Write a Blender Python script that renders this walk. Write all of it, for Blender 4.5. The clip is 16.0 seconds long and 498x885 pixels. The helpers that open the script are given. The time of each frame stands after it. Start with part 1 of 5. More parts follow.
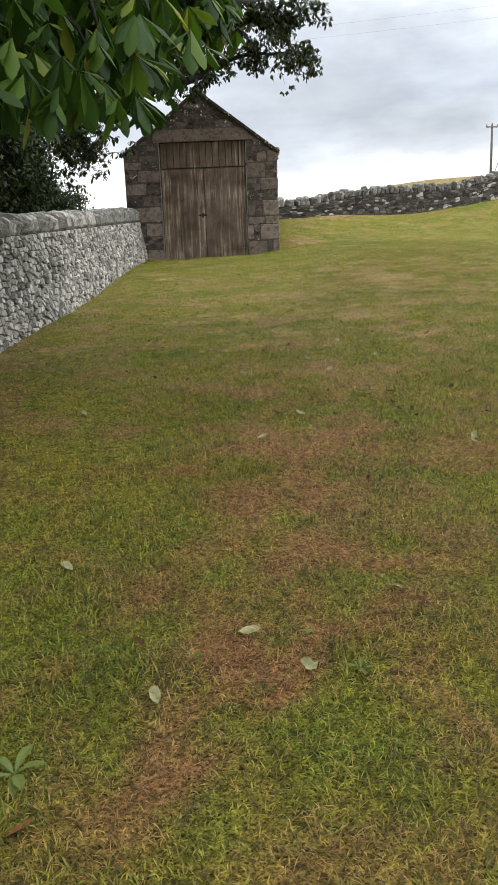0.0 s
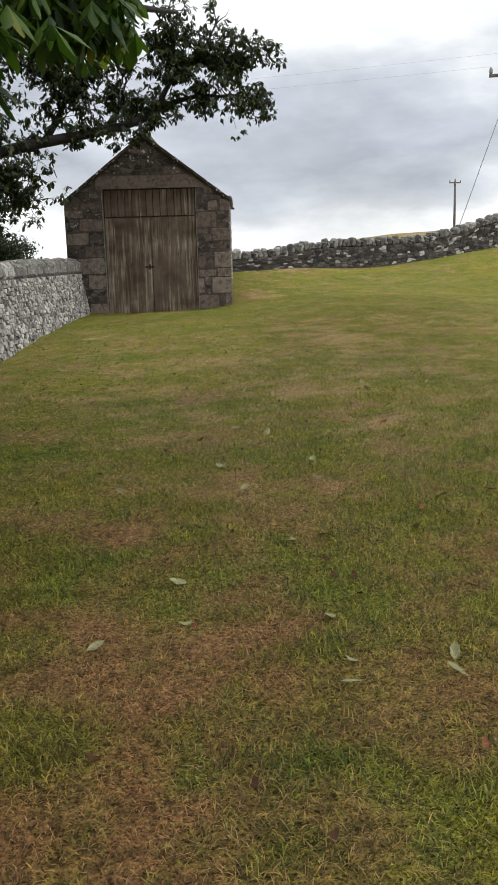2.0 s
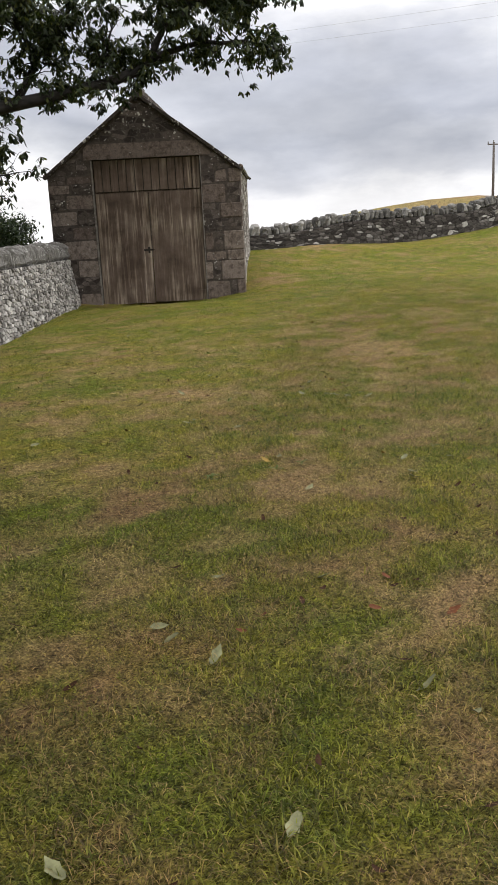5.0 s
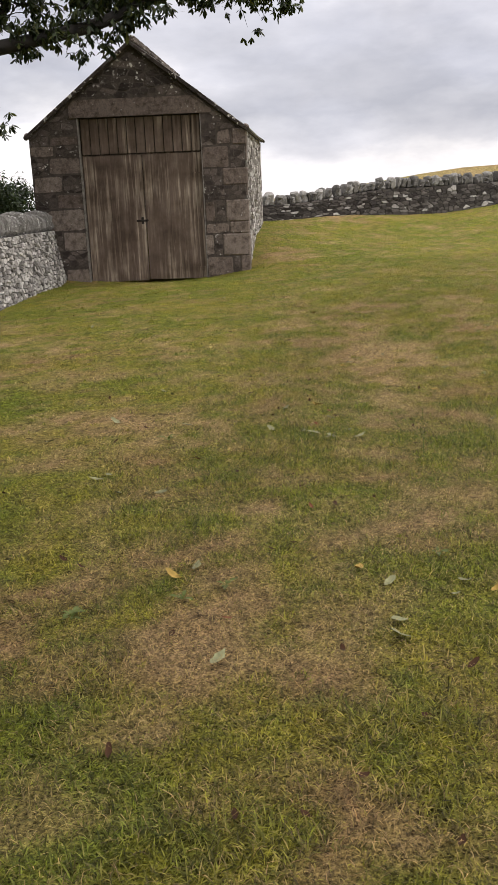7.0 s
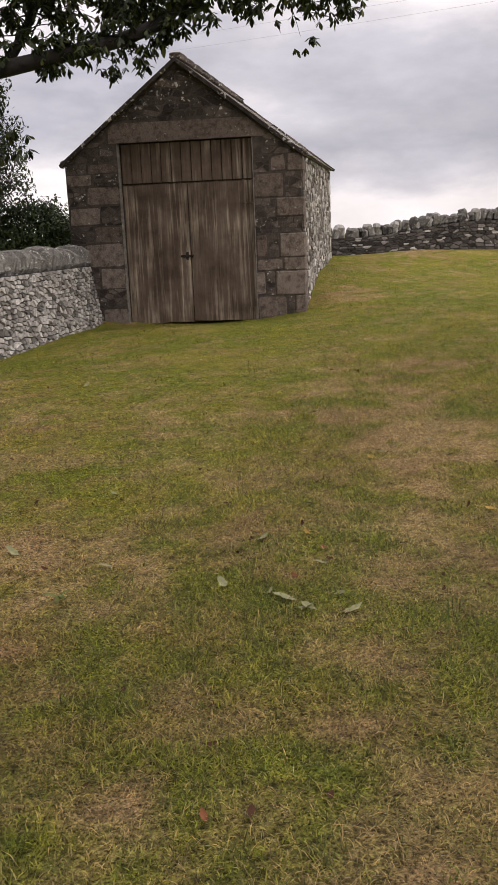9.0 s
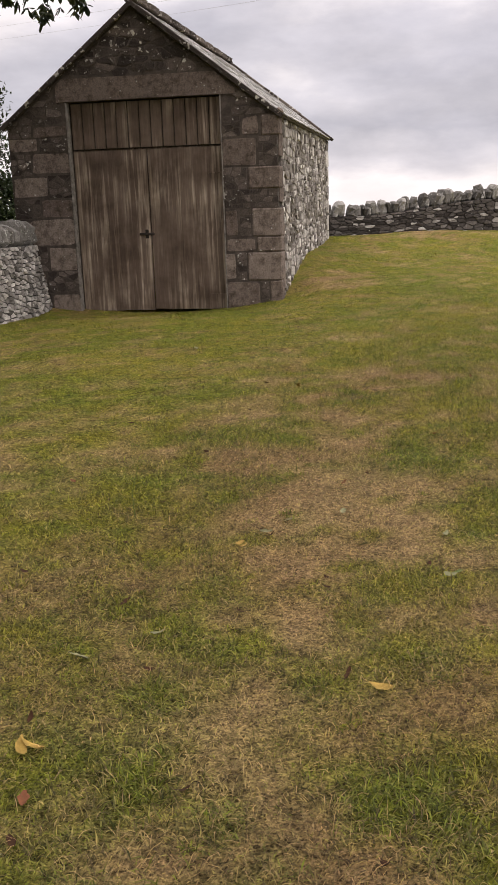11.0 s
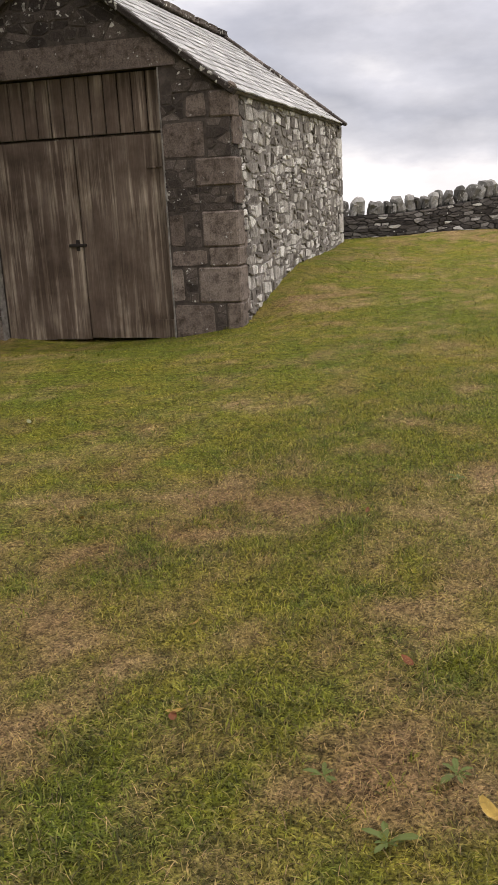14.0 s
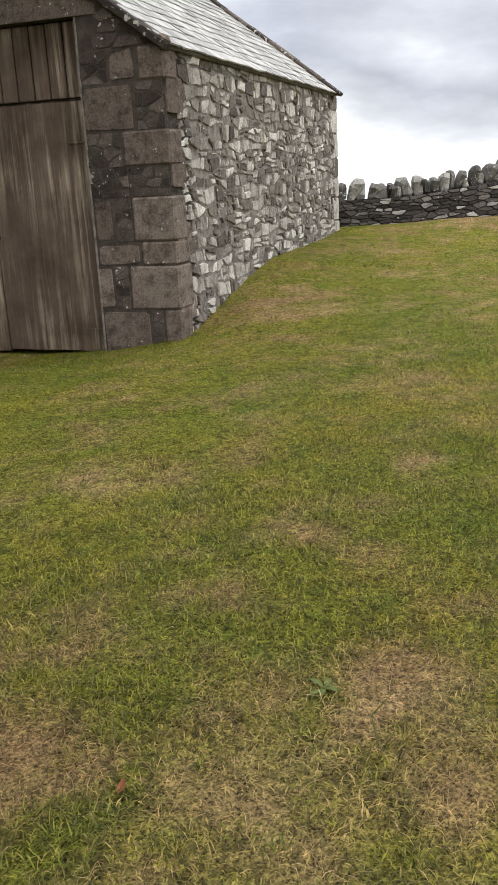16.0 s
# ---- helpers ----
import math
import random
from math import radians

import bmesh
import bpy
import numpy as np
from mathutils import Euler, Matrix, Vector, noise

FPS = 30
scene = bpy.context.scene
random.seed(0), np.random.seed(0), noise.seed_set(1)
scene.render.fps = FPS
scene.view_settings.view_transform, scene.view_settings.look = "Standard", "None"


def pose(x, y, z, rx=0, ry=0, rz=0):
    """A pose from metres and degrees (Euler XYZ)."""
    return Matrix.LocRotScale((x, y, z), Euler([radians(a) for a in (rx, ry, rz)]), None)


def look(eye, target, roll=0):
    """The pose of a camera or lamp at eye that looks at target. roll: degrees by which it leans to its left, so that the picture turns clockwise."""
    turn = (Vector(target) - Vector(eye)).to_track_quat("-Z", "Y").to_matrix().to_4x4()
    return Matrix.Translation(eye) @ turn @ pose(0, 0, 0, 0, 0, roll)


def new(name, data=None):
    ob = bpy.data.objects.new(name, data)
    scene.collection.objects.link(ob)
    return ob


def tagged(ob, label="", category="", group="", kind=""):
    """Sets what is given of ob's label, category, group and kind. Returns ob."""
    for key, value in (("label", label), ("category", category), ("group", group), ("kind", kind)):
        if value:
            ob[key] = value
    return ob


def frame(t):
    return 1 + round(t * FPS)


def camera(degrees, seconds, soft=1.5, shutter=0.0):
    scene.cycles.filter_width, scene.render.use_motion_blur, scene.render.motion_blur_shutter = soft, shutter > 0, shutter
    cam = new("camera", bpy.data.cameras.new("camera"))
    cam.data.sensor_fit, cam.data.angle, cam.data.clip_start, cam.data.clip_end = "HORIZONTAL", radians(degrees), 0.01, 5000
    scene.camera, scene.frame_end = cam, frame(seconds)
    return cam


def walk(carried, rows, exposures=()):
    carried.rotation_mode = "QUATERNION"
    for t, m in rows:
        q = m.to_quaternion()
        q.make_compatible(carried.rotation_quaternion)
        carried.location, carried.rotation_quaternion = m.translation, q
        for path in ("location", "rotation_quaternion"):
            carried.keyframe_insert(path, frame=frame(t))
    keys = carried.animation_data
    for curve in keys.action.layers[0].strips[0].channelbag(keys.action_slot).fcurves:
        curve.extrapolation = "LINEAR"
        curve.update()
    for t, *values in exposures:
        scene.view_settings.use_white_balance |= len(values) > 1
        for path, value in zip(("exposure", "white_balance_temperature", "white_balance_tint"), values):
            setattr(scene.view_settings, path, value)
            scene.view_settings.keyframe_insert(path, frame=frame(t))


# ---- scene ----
cam = camera(31.0, 16.0, soft=1.0)

PATH = [
    (0, (-2.209, -0.003, 0.855), (-1.864, 1.892, 0.316), -2.20),
    (0.5, (-1.986, 0.500, 0.833), (-1.630, 2.395, 0.303), 0.55),
    (1, (-1.768, 0.993, 0.812), (-1.421, 2.911, 0.364), -0.68),
    (1.5, (-1.544, 1.556, 0.778), (-1.130, 3.461, 0.331), -0.48),
    (2, (-1.315, 2.059, 0.804), (-0.891, 3.965, 0.369), -1.57),
    (2.5, (-1.112, 2.626, 0.835), (-0.704, 4.530, 0.379), -1.82),
    (3, (-0.904, 3.167, 0.850), (-0.478, 5.071, 0.408), -1.63),
    (3.2, (-0.796, 3.367, 0.835), (-0.377, 5.273, 0.399), -1.84),
    (5.3, (-0.016, 5.732, 0.973), (0.319, 7.640, 0.474), -2.62),
    (5.5, (0.076, 5.904, 0.947), (0.410, 7.816, 0.466), -2.37),
    (6, (0.305, 6.512, 0.936), (0.631, 8.422, 0.440), -2.12),
    (6.5, (0.544, 7.066, 0.954), (0.882, 8.971, 0.445), -2.48),
    (7, (0.844, 7.634, 0.953), (1.120, 9.534, 0.392), -2.30),
    (7.5, (1.097, 8.075, 0.918), (1.382, 9.972, 0.352), -2.38),
    (8, (1.285, 8.481, 0.952), (1.527, 10.419, 0.523), -4.08),
    (8.2, (1.411, 8.848, 0.955), (1.573, 10.789, 0.503), -3.15),
    (10.3, (2.576, 11.161, 0.733), (2.602, 13.091, 0.210), -2.11),
    (10.5, (2.715, 11.528, 0.739), (2.716, 13.452, 0.196), -2.19),
    (11, (2.997, 12.054, 0.740), (3.019, 13.984, 0.214), -1.87),
    (11.5, (3.341, 12.633, 0.775), (3.355, 14.562, 0.245), -1.78),
    (12, (3.634, 13.094, 0.775), (3.656, 15.021, 0.242), -1.80),
    (12.5, (3.911, 13.596, 0.791), (3.937, 15.525, 0.262), -1.96),
    (13, (4.215, 14.078, 0.795), (4.162, 16.007, 0.272), -2.53),
    (13.5, (4.456, 14.655, 0.773), (4.402, 16.586, 0.255), -2.36),
    (14, (4.746, 15.282, 0.739), (4.581, 17.204, 0.209), -3.03),
    (14.5, (4.964, 15.759, 0.722), (4.786, 17.678, 0.187), -2.88),
    (15, (5.155, 16.299, 0.745), (4.964, 18.219, 0.219), -3.22),
    (15.5, (5.368, 16.913, 0.721), (5.102, 18.811, 0.149), -2.92),
    (16, (5.563, 17.521, 0.708), (5.318, 19.424, 0.143), -3.05),
]
LIGHT = [(0, .45, 6400, 7), (1.5, .24, 6420, 8), (2, .13, 6430, 8), (3, .06, 6450, 9), (5.5, .15, 6550, 12), (6.8, .23, 6680, 14), (7.5, .28, 6750, 16), (8, -.03, 6800, 18), (10.5, .14, 6950, 19), (12.5, .1, 7000, 19), (14.5, .2, 6650, 13), (16, .32, 6500, 10)]
walk(cam, [(t, look(eye, target, roll)) for t, eye, target, roll in PATH], LIGHT)

# ---- light ----
world = bpy.data.worlds.new("overcast_sky")
scene.world = world
world.use_nodes = True
SUN_ELEVATION, SUN_ROTATION = radians(48), radians(140)


def build_sky():
    nt = world.node_tree
    nt.nodes.clear()
    out = nt.nodes.new("ShaderNodeOutputWorld")
    bg = nt.nodes.new("ShaderNodeBackground")
    bg.inputs["Strength"].default_value = 0.1
    sky = nt.nodes.new("ShaderNodeTexSky")
    sky.sky_type = "NISHITA"
    sky.sun_disc = False
    sky.sun_elevation, sky.sun_rotation = SUN_ELEVATION, SUN_ROTATION
    co = nt.nodes.new("ShaderNodeTexCoord")
    sep = nt.nodes.new("ShaderNodeSeparateXYZ")
    nt.links.new(co.outputs["Generated"], sep.inputs[0])
    # cloud layers: flat-based banks, stretched sideways
    mp = nt.nodes.new("ShaderNodeMapping")
    mp.inputs["Scale"].default_value = (1.0, 1.0, 2.6)
    mp.inputs["Location"].default_value = (0.35, 0.1, 0.0)
    nt.links.new(co.outputs["Generated"], mp.inputs[0])
    n1 = nt.nodes.new("ShaderNodeTexNoise")
    n1.inputs["Scale"].default_value, n1.inputs["Detail"].default_value, n1.inputs["Roughness"].default_value = 2.7, 8, 0.55
    nt.links.new(mp.outputs[0], n1.inputs["Vector"])
    # height in the sky, warped by the noise
    warp = nt.nodes.new("ShaderNodeMath")
    warp.operation = "MULTIPLY_ADD"
    warp.inputs[1].default_value, warp.inputs[2].default_value = 0.34, -0.17
    nt.links.new(n1.outputs["Fac"], warp.inputs[0])
    add = nt.nodes.new("ShaderNodeMath")
    nt.links.new(sep.outputs["Z"], add.inputs[0])
    nt.links.new(warp.outputs[0], add.inputs[1])
    ramp = nt.nodes.new("ShaderNodeValToRGB")
    els = ramp.color_ramp.elements
    stops = ((0.0, 10.0, 10.0, 10.1), (0.04, 9.4, 9.45, 9.6), (0.07, 6.8, 7.0, 7.55), (0.11, 4.8, 5.05, 5.75), (0.155, 6.4, 6.6, 7.2), (0.2, 9.6, 9.65, 9.8), (0.55, 13.0, 13.0, 13.2), (1.0, 22.0, 22.0, 22.3))
    while len(els) < len(stops):
        els.new(0.5)
    for e, (p, r, g, b) in zip(els, stops):
        e.position, e.color = p, (r, g, b, 1)
    nt.links.new(add.outputs[0], ramp.inputs[0])
    mix = nt.nodes.new("ShaderNodeMix")
    mix.data_type = "RGBA"
    mix.inputs["Factor"].default_value = 0.93
    nt.links.new(sky.outputs[0], mix.inputs["A"])
    n2 = nt.nodes.new("ShaderNodeTexNoise")
    n2.inputs["Scale"].default_value, n2.inputs["Detail"].default_value, n2.inputs["Roughness"].default_value = 6.5, 7, 0.55
    nt.links.new(mp.outputs[0], n2.inputs["Vector"])
    r2 = nt.nodes.new("ShaderNodeValToRGB")
    for e, (p, v) in zip(r2.color_ramp.elements, ((0.36, 0.9), (0.62, 1.1))):
        e.position, e.color = p, (v, v, v, 1)
    nt.links.new(n2.outputs["Fac"], r2.inputs[0])
    both = nt.nodes.new("ShaderNodeMix")
    both.data_type, both.blend_type = "RGBA", "MULTIPLY"
    both.inputs["Factor"].default_value = 1.0
    nt.links.new(ramp.outputs[0], both.inputs["A"])
    nt.links.new(r2.outputs[0], both.inputs["B"])
    nt.links.new(both.outputs["Result"], mix.inputs["B"])
    nt.links.new(mix.outputs["Result"], bg.inputs["Color"])
    nt.links.new(bg.outputs[0], out.inputs[0])


build_sky()
sun = new("sun", bpy.data.lights.new("sun", "SUN"))
sun.data.energy, sun.data.angle, sun.data.color = 0.8, radians(25), (1.0, 0.96, 0.9)
sun.matrix_world = look((math.sin(SUN_ROTATION) * 30, math.cos(SUN_ROTATION) * 30, 30 * math.tan(SUN_ELEVATION)), (0, 0, 0))


# ---- materials ----
def material(name):
    m = bpy.data.materials.new(name)
    m.use_nodes = True
    nt = m.node_tree
    return m, nt, nt.nodes["Principled BSDF"]


def node(nt, kind, **inputs):
    n = nt.nodes.new(kind)
    for k, v in inputs.items():
        n.inputs[k.replace("_", " ")].default_value = v
    return n


def ramp_of(nt, source, stops):
    r = nt.nodes.new("ShaderNodeValToRGB")
    els = r.color_ramp.elements
    while len(els) < len(stops):
        els.new(0.5)
    for e, (p, c) in zip(els, stops):
        e.position, e.color = p, (*c, 1) if len(c) == 3 else c
    nt.links.new(source, r.inputs[0])
    return r.outputs[0]


def mixed(nt, fac, a, b, how="MIX"):
    m = nt.nodes.new("ShaderNodeMix")
    m.data_type, m.blend_type = "RGBA", how
    for key, v in (("Factor", fac), ("A", a), ("B", b)):
        if isinstance(v, (int, float)):
            m.inputs[key].default_value = v
        elif isinstance(v, tuple):
            m.inputs[key].default_value = (*v, 1)
        else:
            nt.links.new(v, m.inputs[key])
    return m.outputs["Result"]


def noise_at(nt, scale, detail=4, rough=0.55, stretch=None, space="Object"):
    co = nt.nodes.new("ShaderNodeTexCoord")
    n = node(nt, "ShaderNodeTexNoise", Scale=scale, Detail=detail, Roughness=rough)
    src = co.outputs[space]
    if stretch:
        mp = nt.nodes.new("ShaderNodeMapping")
        mp.inputs["Scale"].default_value = stretch
        nt.links.new(src, mp.inputs[0])
        src = mp.outputs[0]
    nt.links.new(src, n.inputs["Vector"])
    return n.outputs["Fac"]


def world_noise(nt, scale, detail=4, rough=0.55, stretch=None):
    g = nt.nodes.new("ShaderNodeNewGeometry")
    n = node(nt, "ShaderNodeTexNoise", Scale=scale, Detail=detail, Roughness=rough)
    src = g.outputs["Position"]
    if stretch:
        mp = nt.nodes.new("ShaderNodeMapping")
        mp.inputs["Scale"].default_value = stretch
        nt.links.new(src, mp.inputs[0])
        src = mp.outputs[0]
    nt.links.new(src, n.inputs["Vector"])
    return n.outputs["Fac"]


def bump(nt, bsdf, height, strength, distance):
    b = node(nt, "ShaderNodeBump", Strength=strength, Distance=distance)
    nt.links.new(height, b.inputs["Height"])
    nt.links.new(b.outputs[0], bsdf.inputs["Normal"])


def stone_material(name, stops, lichen=0.62, lichen_colour=(0.6, 0.6, 0.56), island=False, rough=0.9, stain=0.55, blot=7, dots=23):
    """Weathered stone: a colour of its own for each piece, grain, dark damp stains and pale lichen."""
    m, nt, b = material(name)
    if island:
        rnd = nt.nodes.new("ShaderNodeNewGeometry").outputs["Random Per Island"]
    else:
        rnd = nt.nodes.new("ShaderNodeObjectInfo").outputs["Random"]
    col = ramp_of(nt, rnd, stops)
    grain = world_noise(nt, 55, 5, 0.7)
    col = mixed(nt, 0.75, col, ramp_of(nt, grain, ((0.3, (0.35, 0.34, 0.33)), (0.5, (0.95, 0.95, 0.94)), (0.7, (1.45, 1.43, 1.4)))), "MULTIPLY")
    blotch = world_noise(nt, blot, 6, 0.7)
    col = mixed(nt, stain, col, ramp_of(nt, blotch, ((0.33, (0.38, 0.36, 0.33)), (0.55, (1.05, 1.05, 1.05)))), "MULTIPLY")
    spots = world_noise(nt, dots, 2, 0.45)
    mask = ramp_of(nt, spots, ((lichen, (0, 0, 0)), (lichen + 0.05, (0.85, 0.85, 0.85))))
    colony = ramp_of(nt, world_noise(nt, 2.6, 3, 0.6), ((0.44, (0.08, 0.08, 0.08)), (0.56, (1, 1, 1))))
    col = mixed(nt, mixed(nt, 1.0, mask, colony, "MULTIPLY"), col, lichen_colour)
    nt.links.new(col, b.inputs["Base Color"])
    b.inputs["Roughness"].default_value = rough
    b.inputs["Specular IOR Level"].default_value = 0.25
    bump(nt, b, world_noise(nt, 30, 7, 0.75), 1.0, 0.016)
    return m


PALE = ((0.0, (0.11, 0.096, 0.084)), (0.3, (0.23, 0.208, 0.185)), (0.62, (0.4, 0.375, 0.345)), (0.86, (0.58, 0.555, 0.52)), (1.0, (0.74, 0.72, 0.68)))
DYKE = ((0.0, (0.12, 0.112, 0.102)), (0.3, (0.28, 0.265, 0.245)), (0.7, (0.43, 0.412, 0.385)), (1.0, (0.62, 0.6, 0.565)))
DARK = ((0.0, (0.035, 0.03, 0.027)), (0.4, (0.075, 0.067, 0.061)), (0.82, (0.14, 0.127, 0.117)), (0.93, (0.4, 0.385, 0.36)), (1.0, (0.5, 0.485, 0.455)))
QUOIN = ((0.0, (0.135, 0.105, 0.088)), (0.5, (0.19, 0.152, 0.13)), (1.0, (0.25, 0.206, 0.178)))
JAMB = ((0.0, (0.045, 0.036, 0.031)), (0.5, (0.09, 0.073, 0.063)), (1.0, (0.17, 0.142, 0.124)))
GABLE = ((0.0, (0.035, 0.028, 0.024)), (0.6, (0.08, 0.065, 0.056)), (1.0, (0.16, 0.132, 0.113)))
M_PALE = stone_material("pale_rubble", PALE, 0.66, stain=0.8, blot=11)
M_PALE_REST = stone_material("pale_rubble_rest", PALE, 0.66, island=True, stain=0.8, blot=11)
M_DYKE = stone_material("dyke_stone", DYKE, 0.64)
M_DYKE_REST = stone_material("dyke_stone_rest", DYKE, 0.64, island=True)
M_COPE = stone_material("cope_stone", ((0.0, (0.2, 0.192, 0.178)), (1.0, (0.5, 0.485, 0.455))), 0.6)
M_DARK = stone_material("field_stone", DARK, 0.68)
M_DARK_REST = stone_material("field_stone_rest", DARK, 0.68, island=True)
M_FIELDCOPE = stone_material("field_cope", ((0.0, (0.07, 0.066, 0.06)), (0.5, (0.17, 0.163, 0.15)), (1.0, (0.4, 0.39, 0.365))), 0.63)
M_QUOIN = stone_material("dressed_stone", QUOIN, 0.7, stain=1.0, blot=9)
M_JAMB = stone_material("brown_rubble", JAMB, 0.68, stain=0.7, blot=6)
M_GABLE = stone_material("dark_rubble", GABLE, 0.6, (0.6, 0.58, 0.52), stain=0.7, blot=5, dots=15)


def mortar_material(name, dark, light):
    m, nt, b = material(name)
    n = world_noise(nt, 9, 6, 0.7)
    nt.links.new(ramp_of(nt, n, ((0.3, dark), (0.7, light))), b.inputs["Base Color"])
    b.inputs["Roughness"].default_value = 0.95
    b.inputs["Specular IOR Level"].default_value = 0.15
    bump(nt, b, world_noise(nt, 60, 5, 0.7), 0.8, 0.01)
    return m


M_MORTAR = mortar_material("lime_mortar", (0.09, 0.08, 0.071), (0.34, 0.315, 0.285))
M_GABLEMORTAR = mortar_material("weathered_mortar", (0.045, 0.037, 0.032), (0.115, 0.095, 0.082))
# hearting near black: the shade between the stones is put into its colour
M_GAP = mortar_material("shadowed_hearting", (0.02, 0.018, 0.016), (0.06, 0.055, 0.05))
M_DYKEGAP = mortar_material("shadowed_dyke_hearting", (0.025, 0.023, 0.021), (0.085, 0.08, 0.074))


def wood_material():
    m, nt, b = material("weathered_board")
    rnd = nt.nodes.new("ShaderNodeObjectInfo").outputs["Random"]
    tone = ramp_of(nt, rnd, ((0.0, (0.12, 0.087, 0.067)), (0.5, (0.13, 0.096, 0.074)), (1.0, (0.143, 0.107, 0.083))))
    streak = world_noise(nt, 1.0, 5, 0.62, (17, 17, 0.75))
    worn = world_noise(nt, 1.0, 2, 0.5, (2.2, 2.2, 0.8))
    pale = mixed(nt, 1.0, ramp_of(nt, streak, ((0.46, (0, 0, 0)), (0.64, (0.95, 0.95, 0.95)))), ramp_of(nt, worn, ((0.4, (0.1, 0.1, 0.1)), (0.56, (1, 1, 1)))), "MULTIPLY")
    col = mixed(nt, pale, tone, (0.4, 0.335, 0.265))
    fine = world_noise(nt, 1.0, 5, 0.6, (110, 110, 3))
    col = mixed(nt, 0.6, col, ramp_of(nt, fine, ((0.3, (0.55, 0.53, 0.5)), (0.7, (1.2, 1.2, 1.2)))), "MULTIPLY")
    patch = world_noise(nt, 1.6, 4, 0.6)
    col = mixed(nt, 0.85, col, ramp_of(nt, patch, ((0.35, (0.5, 0.45, 0.41)), (0.62, (1.2, 1.2, 1.2)))), "MULTIPLY")
    nt.links.new(col, b.inputs["Base Color"])
    b.inputs["Roughness"].default_value = 0.82
    b.inputs["Specular IOR Level"].default_value = 0.3
    bump(nt, b, fine, 0.5, 0.004)
    return m


M_WOOD = wood_material()


def slate_material(name, island):
    m, nt, b = material(name)
    rnd = nt.nodes.new("ShaderNodeNewGeometry").outputs["Random Per Island"] if island else nt.nodes.new("ShaderNodeObjectInfo").outputs["Random"]
    col = ramp_of(nt, rnd, ((0.0, (0.24, 0.235, 0.23)), (0.5, (0.36, 0.355, 0.345)), (1.0, (0.5, 0.49, 0.475))))
    col = mixed(nt, 0.7, col, ramp_of(nt, world_noise(nt, 11, 6, 0.7), ((0.3, (0.5, 0.5, 0.48)), (0.65, (1.25, 1.25, 1.22)))), "MULTIPLY")
    nt.links.new(col, b.inputs["Base Color"])
    b.inputs["Roughness"].default_value = 0.55
    bump(nt, b, world_noise(nt, 30, 6, 0.65), 0.5, 0.008)
    return m


M_SLATE = slate_material("roof_slate", False)
M_SLATE_REST = slate_material("roof_slate_rest", True)


def plain(name, c, rough=0.8, metal=0.0, scale=12.0, spread=0.4):
    m, nt, b = material(name)
    n = noise_at(nt, scale, 5, 0.6)
    lo, hi = tuple(v * (1 - spread) for v in c), tuple(min(1, v * (1 + spread)) for v in c)
    nt.links.new(ramp_of(nt, n, ((0.3, lo), (0.7, hi))), b.inputs["Base Color"])
    b.inputs["Roughness"].default_value, b.inputs["Metallic"].default_value = rough, metal
    bump(nt, b, n, 0.3, 0.004)
    return m


M_IRON = plain("rusted_iron", (0.035, 0.028, 0.024), 0.7, 0.6)
M_POLE = plain("creosoted_wood", (0.11, 0.095, 0.085), 0.9)
M_WIRE = plain("wire", (0.4, 0.4, 0.41), 0.6)
M_PORCELAIN = plain("insulator_porcelain", (0.2, 0.2, 0.2), 0.4)
M_BARK = plain("bark", (0.022, 0.019, 0.017), 0.95, 0, 9.0, 0.6)
M_MUD = plain("dark_floor", (0.03, 0.026, 0.022), 0.95)


def turf_colour(nt, rnd):
    """Grass colour by how dry the turf is at this spot, with green and yellow drifts over metres and shade between
    tufts painted in.
    """
    at = nt.nodes.new("ShaderNodeAttribute")
    at.attribute_name = "dryness"
    drift = world_noise(nt, 0.55, 4, 0.6, (1.0, 1.0, 0.1))
    green = mixed(nt, ramp_of(nt, drift, ((0.36, (0, 0, 0)), (0.64, (1, 1, 1)))), (0.094, 0.113, 0.014), (0.152, 0.14, 0.024))
    fine = world_noise(nt, 5.5, 3, 0.6, (1.0, 1.0, 0.1))
    green = mixed(nt, ramp_of(nt, fine, ((0.45, (0, 0, 0)), (0.7, (0.7, 0.7, 0.7)))), green, (0.076, 0.105, 0.018))
    soil = world_noise(nt, 0.9, 3, 0.5, (1.0, 1.0, 0.1))
    straw = mixed(nt, ramp_of(nt, soil, ((0.4, (0, 0, 0)), (0.62, (1, 1, 1)))), (0.245, 0.177, 0.104), (0.195, 0.131, 0.077))
    rust = nt.nodes.new("ShaderNodeAttribute")
    rust.attribute_name = "rust"
    straw = mixed(nt, rust.outputs["Fac"], straw, (0.165, 0.083, 0.04))
    col = mixed(nt, at.outputs["Fac"], green, straw)
    # fine dark specks: shade between tufts, put into the colour
    tufts = world_noise(nt, 36, 4, 0.7, (1.0, 1.0, 0.3))
    col = mixed(nt, 0.6, col, ramp_of(nt, tufts, ((0.36, (0.26, 0.25, 0.21)), (0.48, (1.0, 1.0, 0.97)), (0.62, (1.75, 1.72, 1.6)))), "MULTIPLY")
    # occlusion among clumps of grass, painted as broader colour contrast
    clumps = world_noise(nt, 7.5, 4, 0.65, (1.0, 1.0, 0.3))
    col = mixed(nt, 0.3, col, ramp_of(nt, clumps, ((0.36, (0.55, 0.55, 0.5)), (0.55, (1.2, 1.2, 1.17)))), "MULTIPLY")
    return mixed(nt, 0.8, col, ramp_of(nt, rnd, ((0.0, (0.2, 0.2, 0.18)), (0.3, (0.68, 0.68, 0.64)), (0.6, (1.3, 1.28, 1.2)), (0.85, (1.95, 1.9, 1.7)), (1.0, (2.2, 2.1, 1.95)))), "MULTIPLY")


